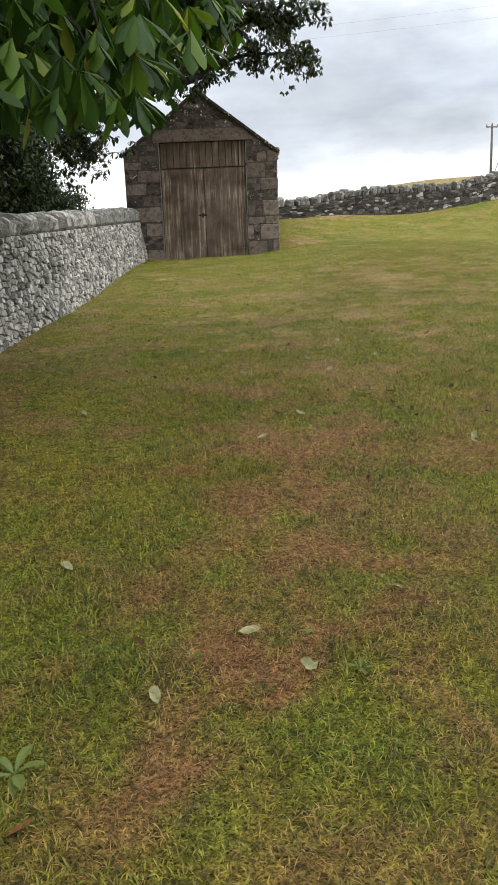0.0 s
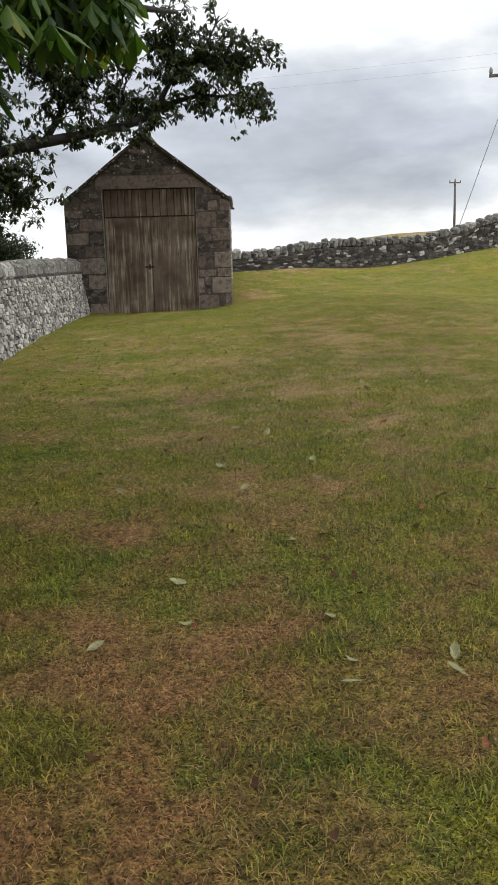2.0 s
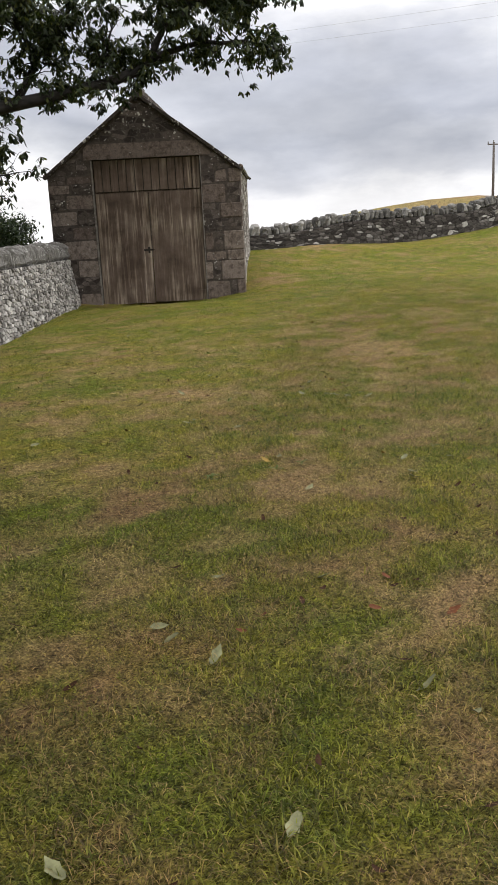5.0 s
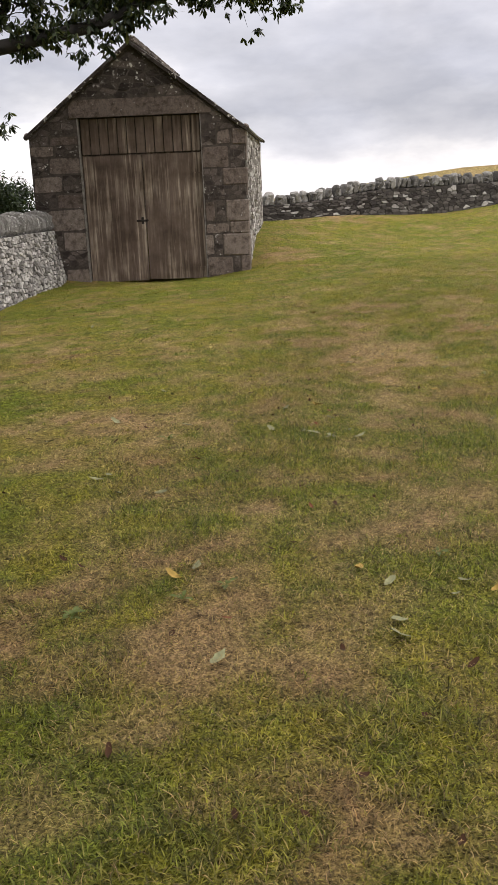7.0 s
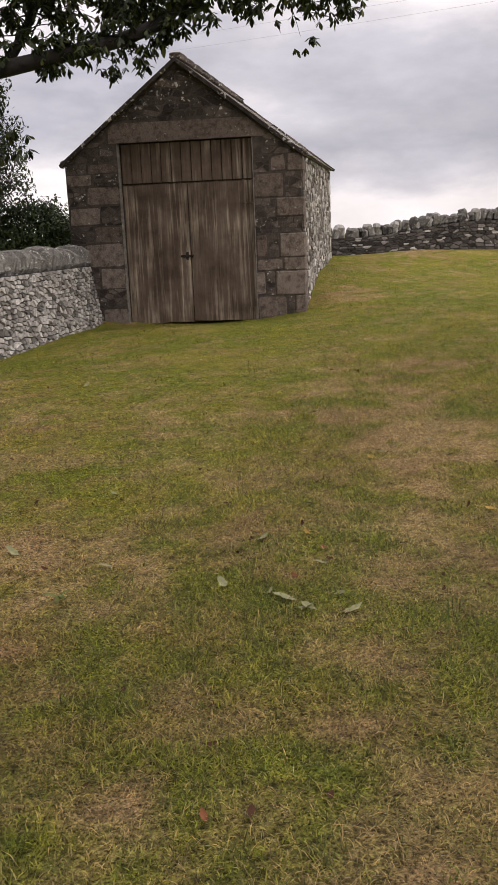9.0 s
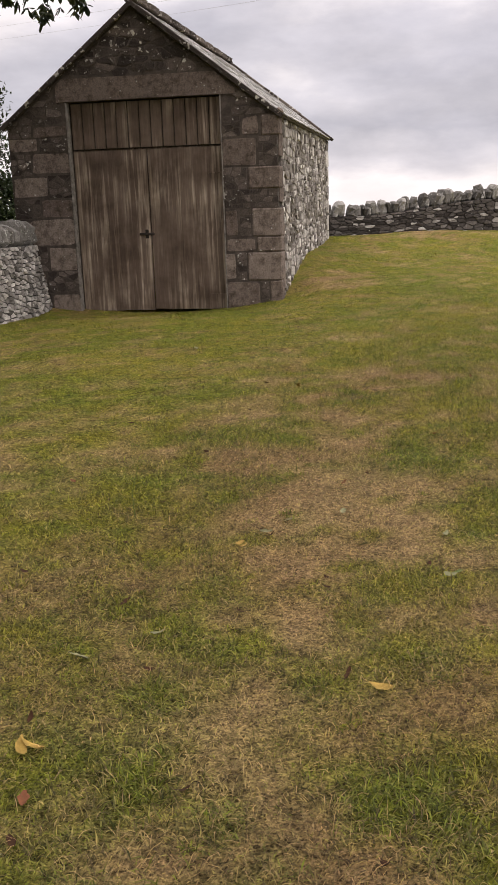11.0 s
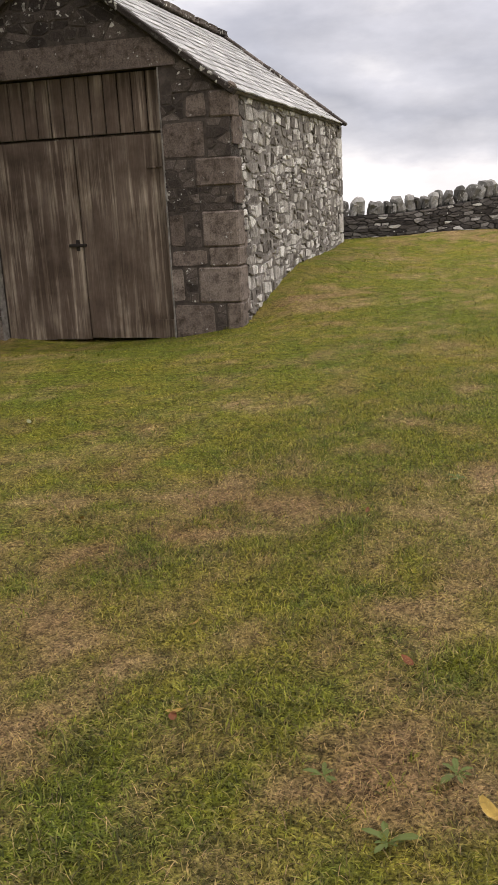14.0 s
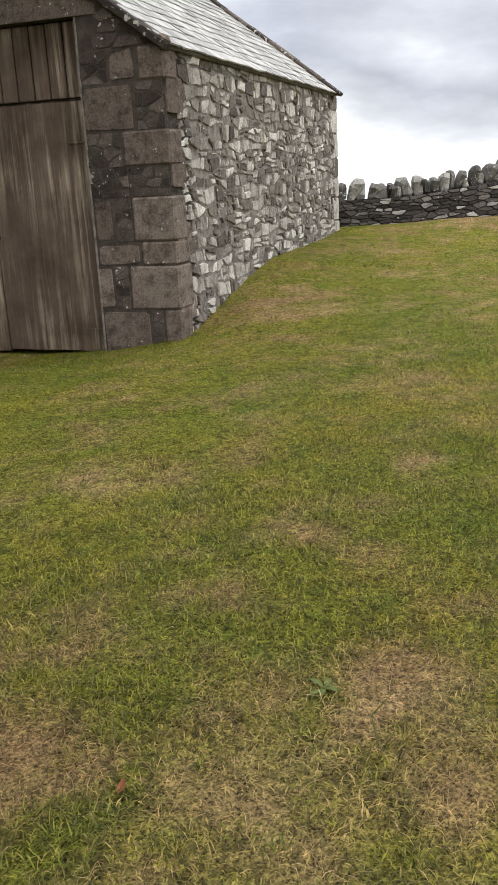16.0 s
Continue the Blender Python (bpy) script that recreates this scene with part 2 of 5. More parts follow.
def grass_material():
    m, nt, b = material("grass_blade")
    rnd = nt.nodes.new("ShaderNodeNewGeometry").outputs["Random Per Island"]
    col = turf_colour(nt, rnd)
    nt.links.new(col, b.inputs["Base Color"])
    b.inputs["Roughness"].default_value = 0.6
    b.inputs["Specular IOR Level"].default_value = 0.3
    # thin blades let a part of the light through
    tr = nt.nodes.new("ShaderNodeBsdfTranslucent")
    nt.links.new(mixed(nt, 1.0, col, (1.9, 2.0, 1.2), "MULTIPLY"), tr.inputs["Color"])
    sh = nt.nodes.new("ShaderNodeMixShader")
    sh.inputs[0].default_value = 0.4
    nt.links.new(b.outputs[0], sh.inputs[1])
    nt.links.new(tr.outputs[0], sh.inputs[2])
    nt.links.new(sh.outputs[0], nt.nodes["Material Output"].inputs["Surface"])
    return m


def turf_material():
    m, nt, b = material("turf")
    tuft = world_noise(nt, 42, 6, 0.75)
    col = turf_colour(nt, tuft)
    # dark holes: soil and thatch, with the shade between blades painted in
    col = mixed(nt, 0.9, col, ramp_of(nt, world_noise(nt, 95, 4, 0.7), ((0.36, (0.1, 0.085, 0.065)), (0.47, (0.8, 0.79, 0.74)), (0.62, (1.7, 1.67, 1.55)))), "MULTIPLY")
    # patches a hand wide carry the tufts' shadows as colour
    col = mixed(nt, 0.6, col, ramp_of(nt, world_noise(nt, 13, 5, 0.7), ((0.34, (0.4, 0.39, 0.34)), (0.52, (1.3, 1.3, 1.22)))), "MULTIPLY")
    nt.links.new(col, b.inputs["Base Color"])
    b.inputs["Roughness"].default_value = 0.95
    b.inputs["Specular IOR Level"].default_value = 0.1
    bump(nt, b, world_noise(nt, 60, 6, 0.75), 0.9, 0.03)
    return m


M_GRASS, M_TURF = grass_material(), turf_material()


def leaf_material(name, stops, gloss=0.55, clear=0.3):
    m, nt, b = material(name)
    rnd = nt.nodes.new("ShaderNodeNewGeometry").outputs["Random Per Island"]
    col = ramp_of(nt, rnd, stops)
    nt.links.new(col, b.inputs["Base Color"])
    b.inputs["Roughness"].default_value = gloss
    b.inputs["Specular IOR Level"].default_value = 0.25
    tr = nt.nodes.new("ShaderNodeBsdfTranslucent")
    nt.links.new(mixed(nt, 1.0, col, (1.5, 1.7, 0.8), "MULTIPLY"), tr.inputs["Color"])
    sh = nt.nodes.new("ShaderNodeMixShader")
    sh.inputs[0].default_value = clear
    nt.links.new(b.outputs[0], sh.inputs[1])
    nt.links.new(tr.outputs[0], sh.inputs[2])
    nt.links.new(sh.outputs[0], nt.nodes["Material Output"].inputs["Surface"])
    return m


M_CHESTNUT = leaf_material("chestnut_leaf", ((0.0, (0.012, 0.03, 0.006)), (0.55, (0.03, 0.065, 0.01)), (0.86, (0.072, 0.13, 0.018)), (1.0, (0.19, 0.19, 0.028))))
M_LEAF = leaf_material("tree_leaf", ((0.0, (0.01, 0.016, 0.006)), (0.7, (0.026, 0.038, 0.011)), (1.0, (0.08, 0.085, 0.022))), 0.5, 0.2)
M_SHRUB = leaf_material("shrub_leaf", ((0.0, (0.01, 0.017, 0.007)), (0.7, (0.022, 0.036, 0.011)), (1.0, (0.045, 0.06, 0.016))), 0.6, 0.1)
M_WEED = leaf_material("weed_leaf", ((0.0, (0.085, 0.12, 0.03)), (1.0, (0.14, 0.165, 0.045))), 0.5)


def dead_leaf(name, c):
    m, nt, b = material(name)
    n = noise_at(nt, 22, 4, 0.6)
    lo = tuple(v * 0.55 for v in c)
    nt.links.new(ramp_of(nt, n, ((0.35, lo), (0.6, c))), b.inputs["Base Color"])
    b.inputs["Roughness"].default_value = 0.85
    b.inputs["Specular IOR Level"].default_value = 0.2
    return m


M_FALLEN = {"grey-green": dead_leaf("fallen_grey_green", (0.27, 0.27, 0.14)), "orange-brown": dead_leaf("fallen_orange", (0.21, 0.08, 0.036)),
            "yellow": dead_leaf("fallen_yellow", (0.42, 0.28, 0.07)), "dark brown": dead_leaf("fallen_dark", (0.07, 0.032, 0.014))}


# ---- building blocks ----
def mesh_object(name, verts, faces, mat, parent=None, label="", at=None, smooth=False):
    me = bpy.data.meshes.new(name)
    me.from_pydata(verts, [], faces)
    me.materials.append(mat)
    if smooth:
        me.shade_smooth()
    me.update()
    ob = new(name, me)
    if at is not None:
        ob.location = at
    if parent:
        ob.parent = parent
    if label:
        ob["label"] = label
    return ob


def box_data(x0, x1, y0, y1, z0, z1, bev=0.0):
    """A box; with bev its edges are cut back."""
    if bev <= 0:
        v = [(x, y, z) for x in (x0, x1) for y in (y0, y1) for z in (z0, z1)]
        return v, [(0, 1, 3, 2), (4, 6, 7, 5), (0, 4, 5, 1), (2, 3, 7, 6), (0, 2, 6, 4), (1, 5, 7, 3)]
    bm = bmesh.new()
    bmesh.ops.create_cube(bm, size=1, matrix=Matrix.Translation(((x0 + x1) / 2, (y0 + y1) / 2, (z0 + z1) / 2)) @ Matrix.Diagonal((x1 - x0, y1 - y0, z1 - z0, 1)))
    bmesh.ops.bevel(bm, geom=bm.edges[:], offset=bev, segments=1, affect="EDGES")
    v = [tuple(p.co) for p in bm.verts]
    bm.verts.index_update()
    f = [tuple(p.index for p in q.verts) for q in bm.faces]
    bm.free()
    return v, f


def box(name, x0, x1, y0, y1, z0, z1, mat, parent=None, label="", bev=0.0):
    c = ((x0 + x1) / 2, (y0 + y1) / 2, (z0 + z1) / 2)
    v, f = box_data(x0 - c[0], x1 - c[0], y0 - c[1], y1 - c[1], z0 - c[2], z1 - c[2], bev)
    return mesh_object(name, v, f, mat, parent, label, c)


def tube(path, radii, sides=7):
    """A tapered limb along a path."""
    verts, faces = [], []
    pts = [Vector(p) for p in path]
    for i, p in enumerate(pts):
        d = (pts[min(i + 1, len(pts) - 1)] - pts[max(i - 1, 0)]).normalized()
        a = d.cross(Vector((0.3, 0.9, 0.2))).normalized()
        b = d.cross(a)
        for k in range(sides):
            w = 2 * math.pi * k / sides
            verts.append(tuple(p + radii[i] * (math.cos(w) * a + math.sin(w) * b)))
    for i in range(len(pts) - 1):
        for k in range(sides):
            a, b = i * sides + k, i * sides + (k + 1) % sides
            faces.append((a, b, b + sides, a + sides))
    faces.append(tuple(range(sides - 1, -1, -1)))
    faces.append(tuple(range((len(pts) - 1) * sides, len(pts) * sides)))
    return verts, faces


def join(pieces):
    verts, faces = [], []
    for v, f in pieces:
        n = len(verts)
        verts += v
        faces += [tuple(i + n for i in q) for q in f]
    return verts, faces


def clip_poly(poly, px, pz, nx, nz):
    """Keeps the side of the line through p that lies against n."""
    out = []
    for i, a in enumerate(poly):
        b = poly[(i + 1) % len(poly)]
        da, db = (a[0] - px) * nx + (a[1] - pz) * nz, (b[0] - px) * nx + (b[1] - pz) * nz
        if da <= 0:
            out.append(a)
        if (da < 0 < db) or (db < 0 < da):
            t = da / (da - db)
            out.append((a[0] + t * (b[0] - a[0]), a[1] + t * (b[1] - a[1])))
    return out


def rubble(width, height, sx, sz, rng, drop=0.18, cuts=(), level=0.15):
    """Outlines of irregular stones that fill width x height, of about sx x sz each."""
    sites = []
    rows = max(1, round(height / sz))
    for r in range(rows):
        cols = max(1, round(width / sx))
        shift = rng.random()
        for c in range(-1, cols + 1):
            x, z = (c + shift + rng.uniform(-0.44, 0.44)) * width / cols, (r + 0.5 + rng.uniform(-level, level)) * height / rows
            if -0.3 * sx < x < width + 0.3 * sx and rng.random() > drop:
                sites.append((x, z))
    out = []
    for x, z in sites:
        poly = [(0, 0), (width, 0), (width, height), (0, height)]
        near = sorted((((a - x) / sx) ** 2 + ((b - z) / sz) ** 2, a, b) for a, b in sites if abs(a - x) < 4 * sx and abs(b - z) < 4 * sz)[1:22]
        for _, a, b in near:
            poly = clip_poly(poly, (x + a) / 2, (z + b) / 2, (a - x) / sx ** 2, (b - z) / sz ** 2)
            if len(poly) < 3:
                break
        for cut in cuts:
            if len(poly) >= 3:
                poly = clip_poly(poly, *cut)
        if len(poly) >= 3:
            area = abs(sum(a[0] * b[1] - b[0] * a[1] for a, b in zip(poly, poly[1:] + poly[:1]))) / 2
            if area > 0.12 * sx * sz:
                out.append(poly)
    return out


def coursed(width, height, sx, sz, rng, drop=0.06, cuts=(), wild=0.0):
    """Outlines of roughly squared rubble in wavering courses that fill width x height."""
    lines = [0.0]
    while lines[-1] < height - 0.6 * sz:
        lines.append(lines[-1] + sz * rng.uniform(0.65, 1.5))
    lines[-1] = height
    waves = [(rng.uniform(0, 6.28), rng.uniform(3.0, 6.0), rng.uniform(0, 6.28), rng.uniform(9, 15)) for _ in lines]

    def level_of(i, x):
        if i in (0, len(lines) - 1):
            return lines[i]
        a, f, b, g = waves[i]
        return lines[i] + sz * ((0.2 + 0.16 * wild) * math.sin(a + f * x) + (0.12 + 0.12 * wild) * math.sin(b + g * x))

    out = []
    for i in range(len(lines) - 1):
        x = -rng.uniform(0, sx)
        tilt = 0.0
        while x < width:
            w = sx * rng.choice((0.4, 0.6, 0.8, 1.0, 1.25, 1.6)) * rng.uniform(0.85, 1.15)
            lean = rng.uniform(-0.2, 0.2) * (1 + wild) * sz
            a, b = max(0, x), min(width, x + w)
            if b - a > 0.25 * sx and rng.random() > drop:
                zs = (level_of(i, a), level_of(i, b), level_of(i + 1, b), level_of(i + 1, a))
                mid = [(zs[0] + zs[3]) / 2 + rng.uniform(-0.1, 0.1) * sz, (zs[1] + zs[2]) / 2 + rng.uniform(-0.1, 0.1) * sz]
                split = rng.random() < 0.28 + 0.22 * wild and min(zs[3] - zs[0], zs[2] - zs[1]) > 0.8 * sz
                for low, high in (((zs[0], zs[1]), mid), (mid, (zs[3], zs[2]))) if split else (((zs[0], zs[1]), (zs[3], zs[2])),):
                    j = [rng.uniform(0, 0.13 + 0.14 * wild) * sz for _ in range(8)]
                    arch = rng.uniform(-0.04, 0.1) * sz
                    out.append([(a - tilt * (a > 0) + j[0], low[0] + j[1]), ((a + b) / 2, (low[0] + low[1]) / 2 + j[1] * 0.4), (b - lean * (b < width) - j[2], low[1] + j[3]),
                                (b + lean * (b < width) - j[4], high[1] - j[5]), (a + (b - a) * rng.uniform(0.3, 0.7), (high[0] + high[1]) / 2 + arch - j[5] * 0.4), (a + tilt * (a > 0) + j[6], high[0] - j[7])])
            x += w
            tilt = lean
    kept = []
    for poly in out:
        for cut in cuts:
            if len(poly) >= 3:
                poly = clip_poly(poly, *cut)
        if len(poly) >= 3 and abs(sum(p[0] * q[1] - q[0] * p[1] for p, q in zip(poly, poly[1:] + poly[:1]))) > 0.2 * sx * sz:
            kept.append(poly)
    return kept


def stone_data(poly, joint, proud, rng):
    """A stone with rounded corners, set into the wall: outline in x and z, its face towards -y. Origin at its middle."""
    cx, cz = sum(p[0] for p in poly) / len(poly), sum(p[1] for p in poly) / len(poly)
    cut = []
    for i, a in enumerate(poly):
        b = poly[(i + 1) % len(poly)]
        if math.hypot(b[0] - a[0], b[1] - a[1]) < 0.025:
            cut.append(((a[0] + b[0]) / 2, (a[1] + b[1]) / 2))
            continue
        k = rng.uniform(0.03, 0.11)
        cut.append((a[0] + k * (b[0] - a[0]), a[1] + k * (b[1] - a[1])))
        cut.append((b[0] + k * (a[0] - b[0]), b[1] + k * (a[1] - b[1])))
    n = len(cut)
    verts = []
    for ring, (inset, depth) in enumerate(((joint, 0.03), (joint + 0.012, -proud))):
        for x, z in cut:
            d = math.hypot(x - cx, z - cz) + 1e-6
            k = max(0.3, 1 - inset * rng.uniform(0.7, 1.5) / d)
            verts.append(((x - cx) * k, depth + (rng.uniform(-0.15, 0.15) * proud if ring else 0), (z - cz) * k))
    verts.append((0, -proud * rng.uniform(0.95, 1.12), 0))
    faces = [(i, (i + 1) % n, n + (i + 1) % n, n + i) for i in range(n)]
    faces += [(n + i, n + (i + 1) % n, 2 * n) for i in range(n)]
    return verts, faces, (cx, cz)


def rock_data(dx, dy, dz, rng, boxy=0.62, rough=0.14):
    """A rounded, uneven boulder that stands on z = 0."""
    seg, rings = 8, 5
    verts = [(0, 0, 0)]

    def power(v):
        return math.copysign(abs(v) ** boxy, v)
    for r in range(1, rings):
        th = math.pi * r / rings
        for s in range(seg):
            ph = 2 * math.pi * (s + 0.5 * (r % 2)) / seg
            k = 1 + rng.uniform(-rough, rough)
            verts.append((dx / 2 * power(math.sin(th)) * power(math.cos(ph)) * k, dy / 2 * power(math.sin(th)) * power(math.sin(ph)) * k, dz / 2 * (1 - power(math.cos(th)) * (1 + rng.uniform(-rough, rough) * 0.5))))
    verts.append((rng.uniform(-0.2, 0.2) * dx, 0, dz * rng.uniform(0.94, 1.05)))
    faces = [(0, 1 + (s + 1) % seg, 1 + s) for s in range(seg)]
    for r in range(rings - 2):
        for s in range(seg):
            a, b = 1 + r * seg + s, 1 + r * seg + (s + 1) % seg
            faces.append((a, b, b + seg, a + seg))
    top = len(verts) - 1
    base = 1 + (rings - 2) * seg
    faces += [(base + s, base + (s + 1) % seg, top) for s in range(seg)]
    return verts, faces


# ---- the lie of the land ----
YAW = 12.1
CORNER = (3.752, 26.586)
SHED_W, SHED_L, EAVE, APEX = 4.43, 6.75, 1.97, 3.64
CA, SA = math.cos(radians(YAW)), math.sin(radians(YAW))


def smooth(a, b, v):
    t = np.clip((v - a) / (b - a), 0, 1)
    return t * t * (3 - 2 * t)


def dyke_x(y):
    """Where the west dyke's face stands."""
    return -0.42 + 0.165 * (y - 26.5)


def ground(x, y):
    x, y = np.asarray(x, float), np.asarray(y, float)
    z = -0.54 - 0.28 * smooth(5, 17, y)
    d = np.maximum(x - dyke_x(y), 0)
    z -= 0.1 * smooth(19, 25, y) * np.exp(-(d / 1.4) ** 2) * (1 - smooth(28, 32, y))
    z -= 0.3 * np.exp(-((x - 1.8) / 1.9) ** 2 - ((y - 27.1) / 1.5) ** 2)
    z += 0.06 * smooth(2.5, 6, x) * smooth(13, 19, y) * (1 - smooth(27, 30, y))
    z += 0.62 * smooth(25.5, 35, y)
    u, v = -(x - CORNER[0]) * CA + (y - CORNER[1]) * SA, (x - CORNER[0]) * SA + (y - CORNER[1]) * CA
    z += 0.22 * np.exp(-(np.maximum(-u, 0) / 1.0) ** 2 - ((v - 3) / 2.2) ** 2) * smooth(-1, 1.4, v)
    z -= 0.13 * np.exp(-((x - 8.2) / 2.6) ** 2 - ((y - 31.5) / 2.0) ** 2)
    z += 0.06 * np.exp(-((x - 7.6) / 1.6) ** 2 - ((y - 34.5) / 1.2) ** 2)
    z -= 0.05 * np.exp(-((x - 10.5) / 1.5) ** 2 - ((y - 34.5) / 1.5) ** 2)
    z += 0.62 * smooth(11.0, 18, x) * smooth(22, 35, y)
    far = np.maximum(y - 36.5, 0)
    z -= 0.032 * far + 0.02 * np.maximum(np.abs(x) - 30, 0) + 0.02 * np.maximum(-y - 12, 0)
    z += 5.6 * np.exp(-((x - 63) / 30) ** 2 - ((y - 150) / 48) ** 2) * smooth(45, 90, y)
    return z


def lattice(ix, iy, seed):
    h = (ix * 374761393 + iy * 668265263 + seed * 1442695041) & 0x7FFFFFFF
    h = ((h ^ (h >> 13)) * 1274126177) & 0x7FFFFFFF
    return ((h ^ (h >> 16)) & 0xFFFF) / 65535.0


def value_noise(x, y, seed):
    ix, iy = np.floor(x).astype(np.int64), np.floor(y).astype(np.int64)
    fx, fy = x - ix, y - iy
    fx, fy = fx * fx * (3 - 2 * fx), fy * fy * (3 - 2 * fy)
    a, b = lattice(ix, iy, seed), lattice(ix + 1, iy, seed)
    c, d = lattice(ix, iy + 1, seed), lattice(ix + 1, iy + 1, seed)
    return (a * (1 - fx) + b * fx) * (1 - fy) + (c * (1 - fx) + d * fx) * fy


def layered(x, y, size, seed, octaves=4):
    total, amp, out = 0.0, 1.0, 0.0
    for o in range(octaves):
        out = out + amp * value_noise(x / size * 2 ** o + 17.3 * o, y / size * 2 ** o - 9.1 * o, seed + o)
        total += amp
        amp *= 0.55
    return out / total


# worn and scorched spots of the lawn, stretch by stretch: x, y, reach, strength
DRY_GATE = [(-1.17, 4.68, 0.19, 0.6), (-1.41, 3.87, 0.18, 0.8), (-1.53, 3.23, 0.14, 0.9), (-1.60, 2.80, 0.10, 1), (-1.74, 2.61, 0.11, 1), (-1.82, 2.39, 0.11, 1), (-1.13, 4.13, 0.11, 0.6), (-2.16, 1.95, 0.09, 0.9), (-2.18, 1.91, 0.08, 0.8), (-1.79, 2.27, 0.08, 0.8), (-1.35, 2.25, 0.07, 0.7), (-1.59, 4.44, 0.12, 0.5), (-0.99, 3.99, 0.08, 0.5), (-1.48, 1.78, 0.14, 0.5), (-1.24, 2.70, 0.08, 0.5), (-1.96, 2.28, 0.10, 0.5)]
DRY_LOWER = [(-0.99, 6.16, 0.12, 0.8), (-1.07, 6.05, 0.09, 0.7), (-0.66, 4.88, 0.08, 0.9), (-0.81, 4.92, 0.10, 0.8), (-1.23, 5.15, 0.13, 0.9), (-1.12, 4.59, 0.11, 0.9), (-0.94, 4.69, 0.09, 0.8), (-0.50, 5.88, 0.11, 0.5), (0.13, 6.83, 0.17, 0.4), (-0.30, 7.04, 0.18, 0.5), (0.54, 5.75, 0.10, 0.6)]
DRY_MIDDLE = [(0.42, 11.03, 0.15, 0.7), (0.13, 10.60, 0.17, 0.8), (-0.04, 10.38, 0.13, 0.8), (1.12, 10.74, 0.17, 0.7), (0.97, 10.54, 0.11, 0.7), (1.46, 10.21, 0.13, 0.7), (0.92, 9.11, 0.10, 0.6), (1.35, 9.44, 0.13, 1), (1.31, 8.73, 0.11, 0.8), (1.16, 8.42, 0.08, 0.9), (0.50, 9.62, 0.11, 0.5), (0.95, 9.56, 0.07, 0.6), (3.44, 16.27, 0.33, 0.4)]
DRY_RISE = [(3.61, 16.46, 0.32, 0.6), (2.71, 13.83, 0.15, 0.7), (1.70, 12.51, 0.11, 0.7), (1.50, 12.10, 0.10, 0.8), (2.29, 12.41, 0.14, 0.6), (1.34, 11.22, 0.16, 0.8), (1.36, 11.55, 0.13, 0.6), (2.11, 11.45, 0.13, 0.6), (2.31, 11.50, 0.11, 0.6), (1.05, 11.42, 0.13, 0.6), (3.29, 13.76, 0.15, 0.5), (0.52, 14.48, 0.20, 0.4)]
DRY_UPPER = [(3.67, 17.51, 0.18, 0.7), (2.93, 17.34, 0.13, 0.8), (3.11, 16.49, 0.12, 0.8), (3.43, 16.76, 0.13, 0.7), (3.65, 16.21, 0.09, 0.8), (3.85, 16.07, 0.11, 0.9), (3.09, 15.56, 0.13, 0.9), (3.37, 15.72, 0.14, 0.8), (3.56, 15.74, 0.14, 0.9), (3.86, 15.73, 0.10, 0.8), (3.66, 15.15, 0.15, 0.9), (3.25, 15.23, 0.10, 0.7), (3.12, 15.08, 0.13, 0.8), (3.54, 19.19, 0.16, 0.6), (3.27, 17.39, 0.12, 0.6), (4.42, 15.88, 0.10, 0.7), (4.70, 17.39, 0.15, 0.4)]
DRY_YARD = [(4.16, 19.79, 0.18, 0.8), (4.08, 19.24, 0.14, 0.7), (3.70, 18.22, 0.15, 0.8), (3.94, 17.85, 0.12, 0.5), (4.91, 17.36, 0.13, 0.9), (4.95, 17.49, 0.08, 0.8), (5.12, 18.41, 0.13, 0.6), (3.35, 19.82, 0.13, 0.7), (3.18, 21.18, 0.20, 0.6), (3.76, 17.77, 0.10, 0.6), (5.56, 19.87, 0.12, 0.5), (4.56, 27.39, 0.46, 0.5)]
DRY_CORNER_LAWN = [(5.20, 21.11, 0.12, 0.8), (5.80, 21.98, 0.12, 0.7), (5.64, 20.01, 0.11, 0.8), (5.52, 19.76, 0.08, 0.6), (5.72, 19.50, 0.09, 0.6), (4.75, 19.46, 0.07, 0.8), (4.87, 20.48, 0.07, 0.7), (4.18, 21.97, 0.12, 0.6), (4.56, 19.64, 0.09, 0.7), (5.72, 19.28, 0.07, 0.5), (7.70, 33.96, 0.63, 0.7), (4.96, 27.91, 0.33, 0.6)]
LUSH_GATE = [(-2.26, 4.48, 0.24, 0.7), (-2.27, 3.74, 0.20, 0.7), (-2.47, 3.41, 0.19, 0.6), (-0.46, 3.67, 0.16, 0.6), (-1.48, 2.30, 0.07, 0.7), (-1.05, 2.49, 0.10, 0.7), (-1.92, 2.14, 0.08, 0.6), (-2.45, 2.74, 0.18, 0.6), (-1.19, 2.07, 0.07, 0.6), (-0.57, 4.51, 0.19, 0.5)]
LUSH_LOWER = [(-0.16, 5.80, 0.14, 0.6), (0.23, 5.77, 0.14, 0.6), (-0.38, 5.42, 0.10, 0.6), (-0.55, 4.63, 0.09, 0.7), (-0.23, 5.14, 0.11, 0.6)]
LUSH_MIDDLE = [(0.59, 10.91, 0.09, 0.9), (1.26, 11.25, 0.10, 0.7), (0.89, 8.53, 0.11, 0.6), (0.69, 8.90, 0.11, 0.6), (1.40, 9.78, 0.10, 0.6), (1.63, 9.92, 0.13, 0.5)]
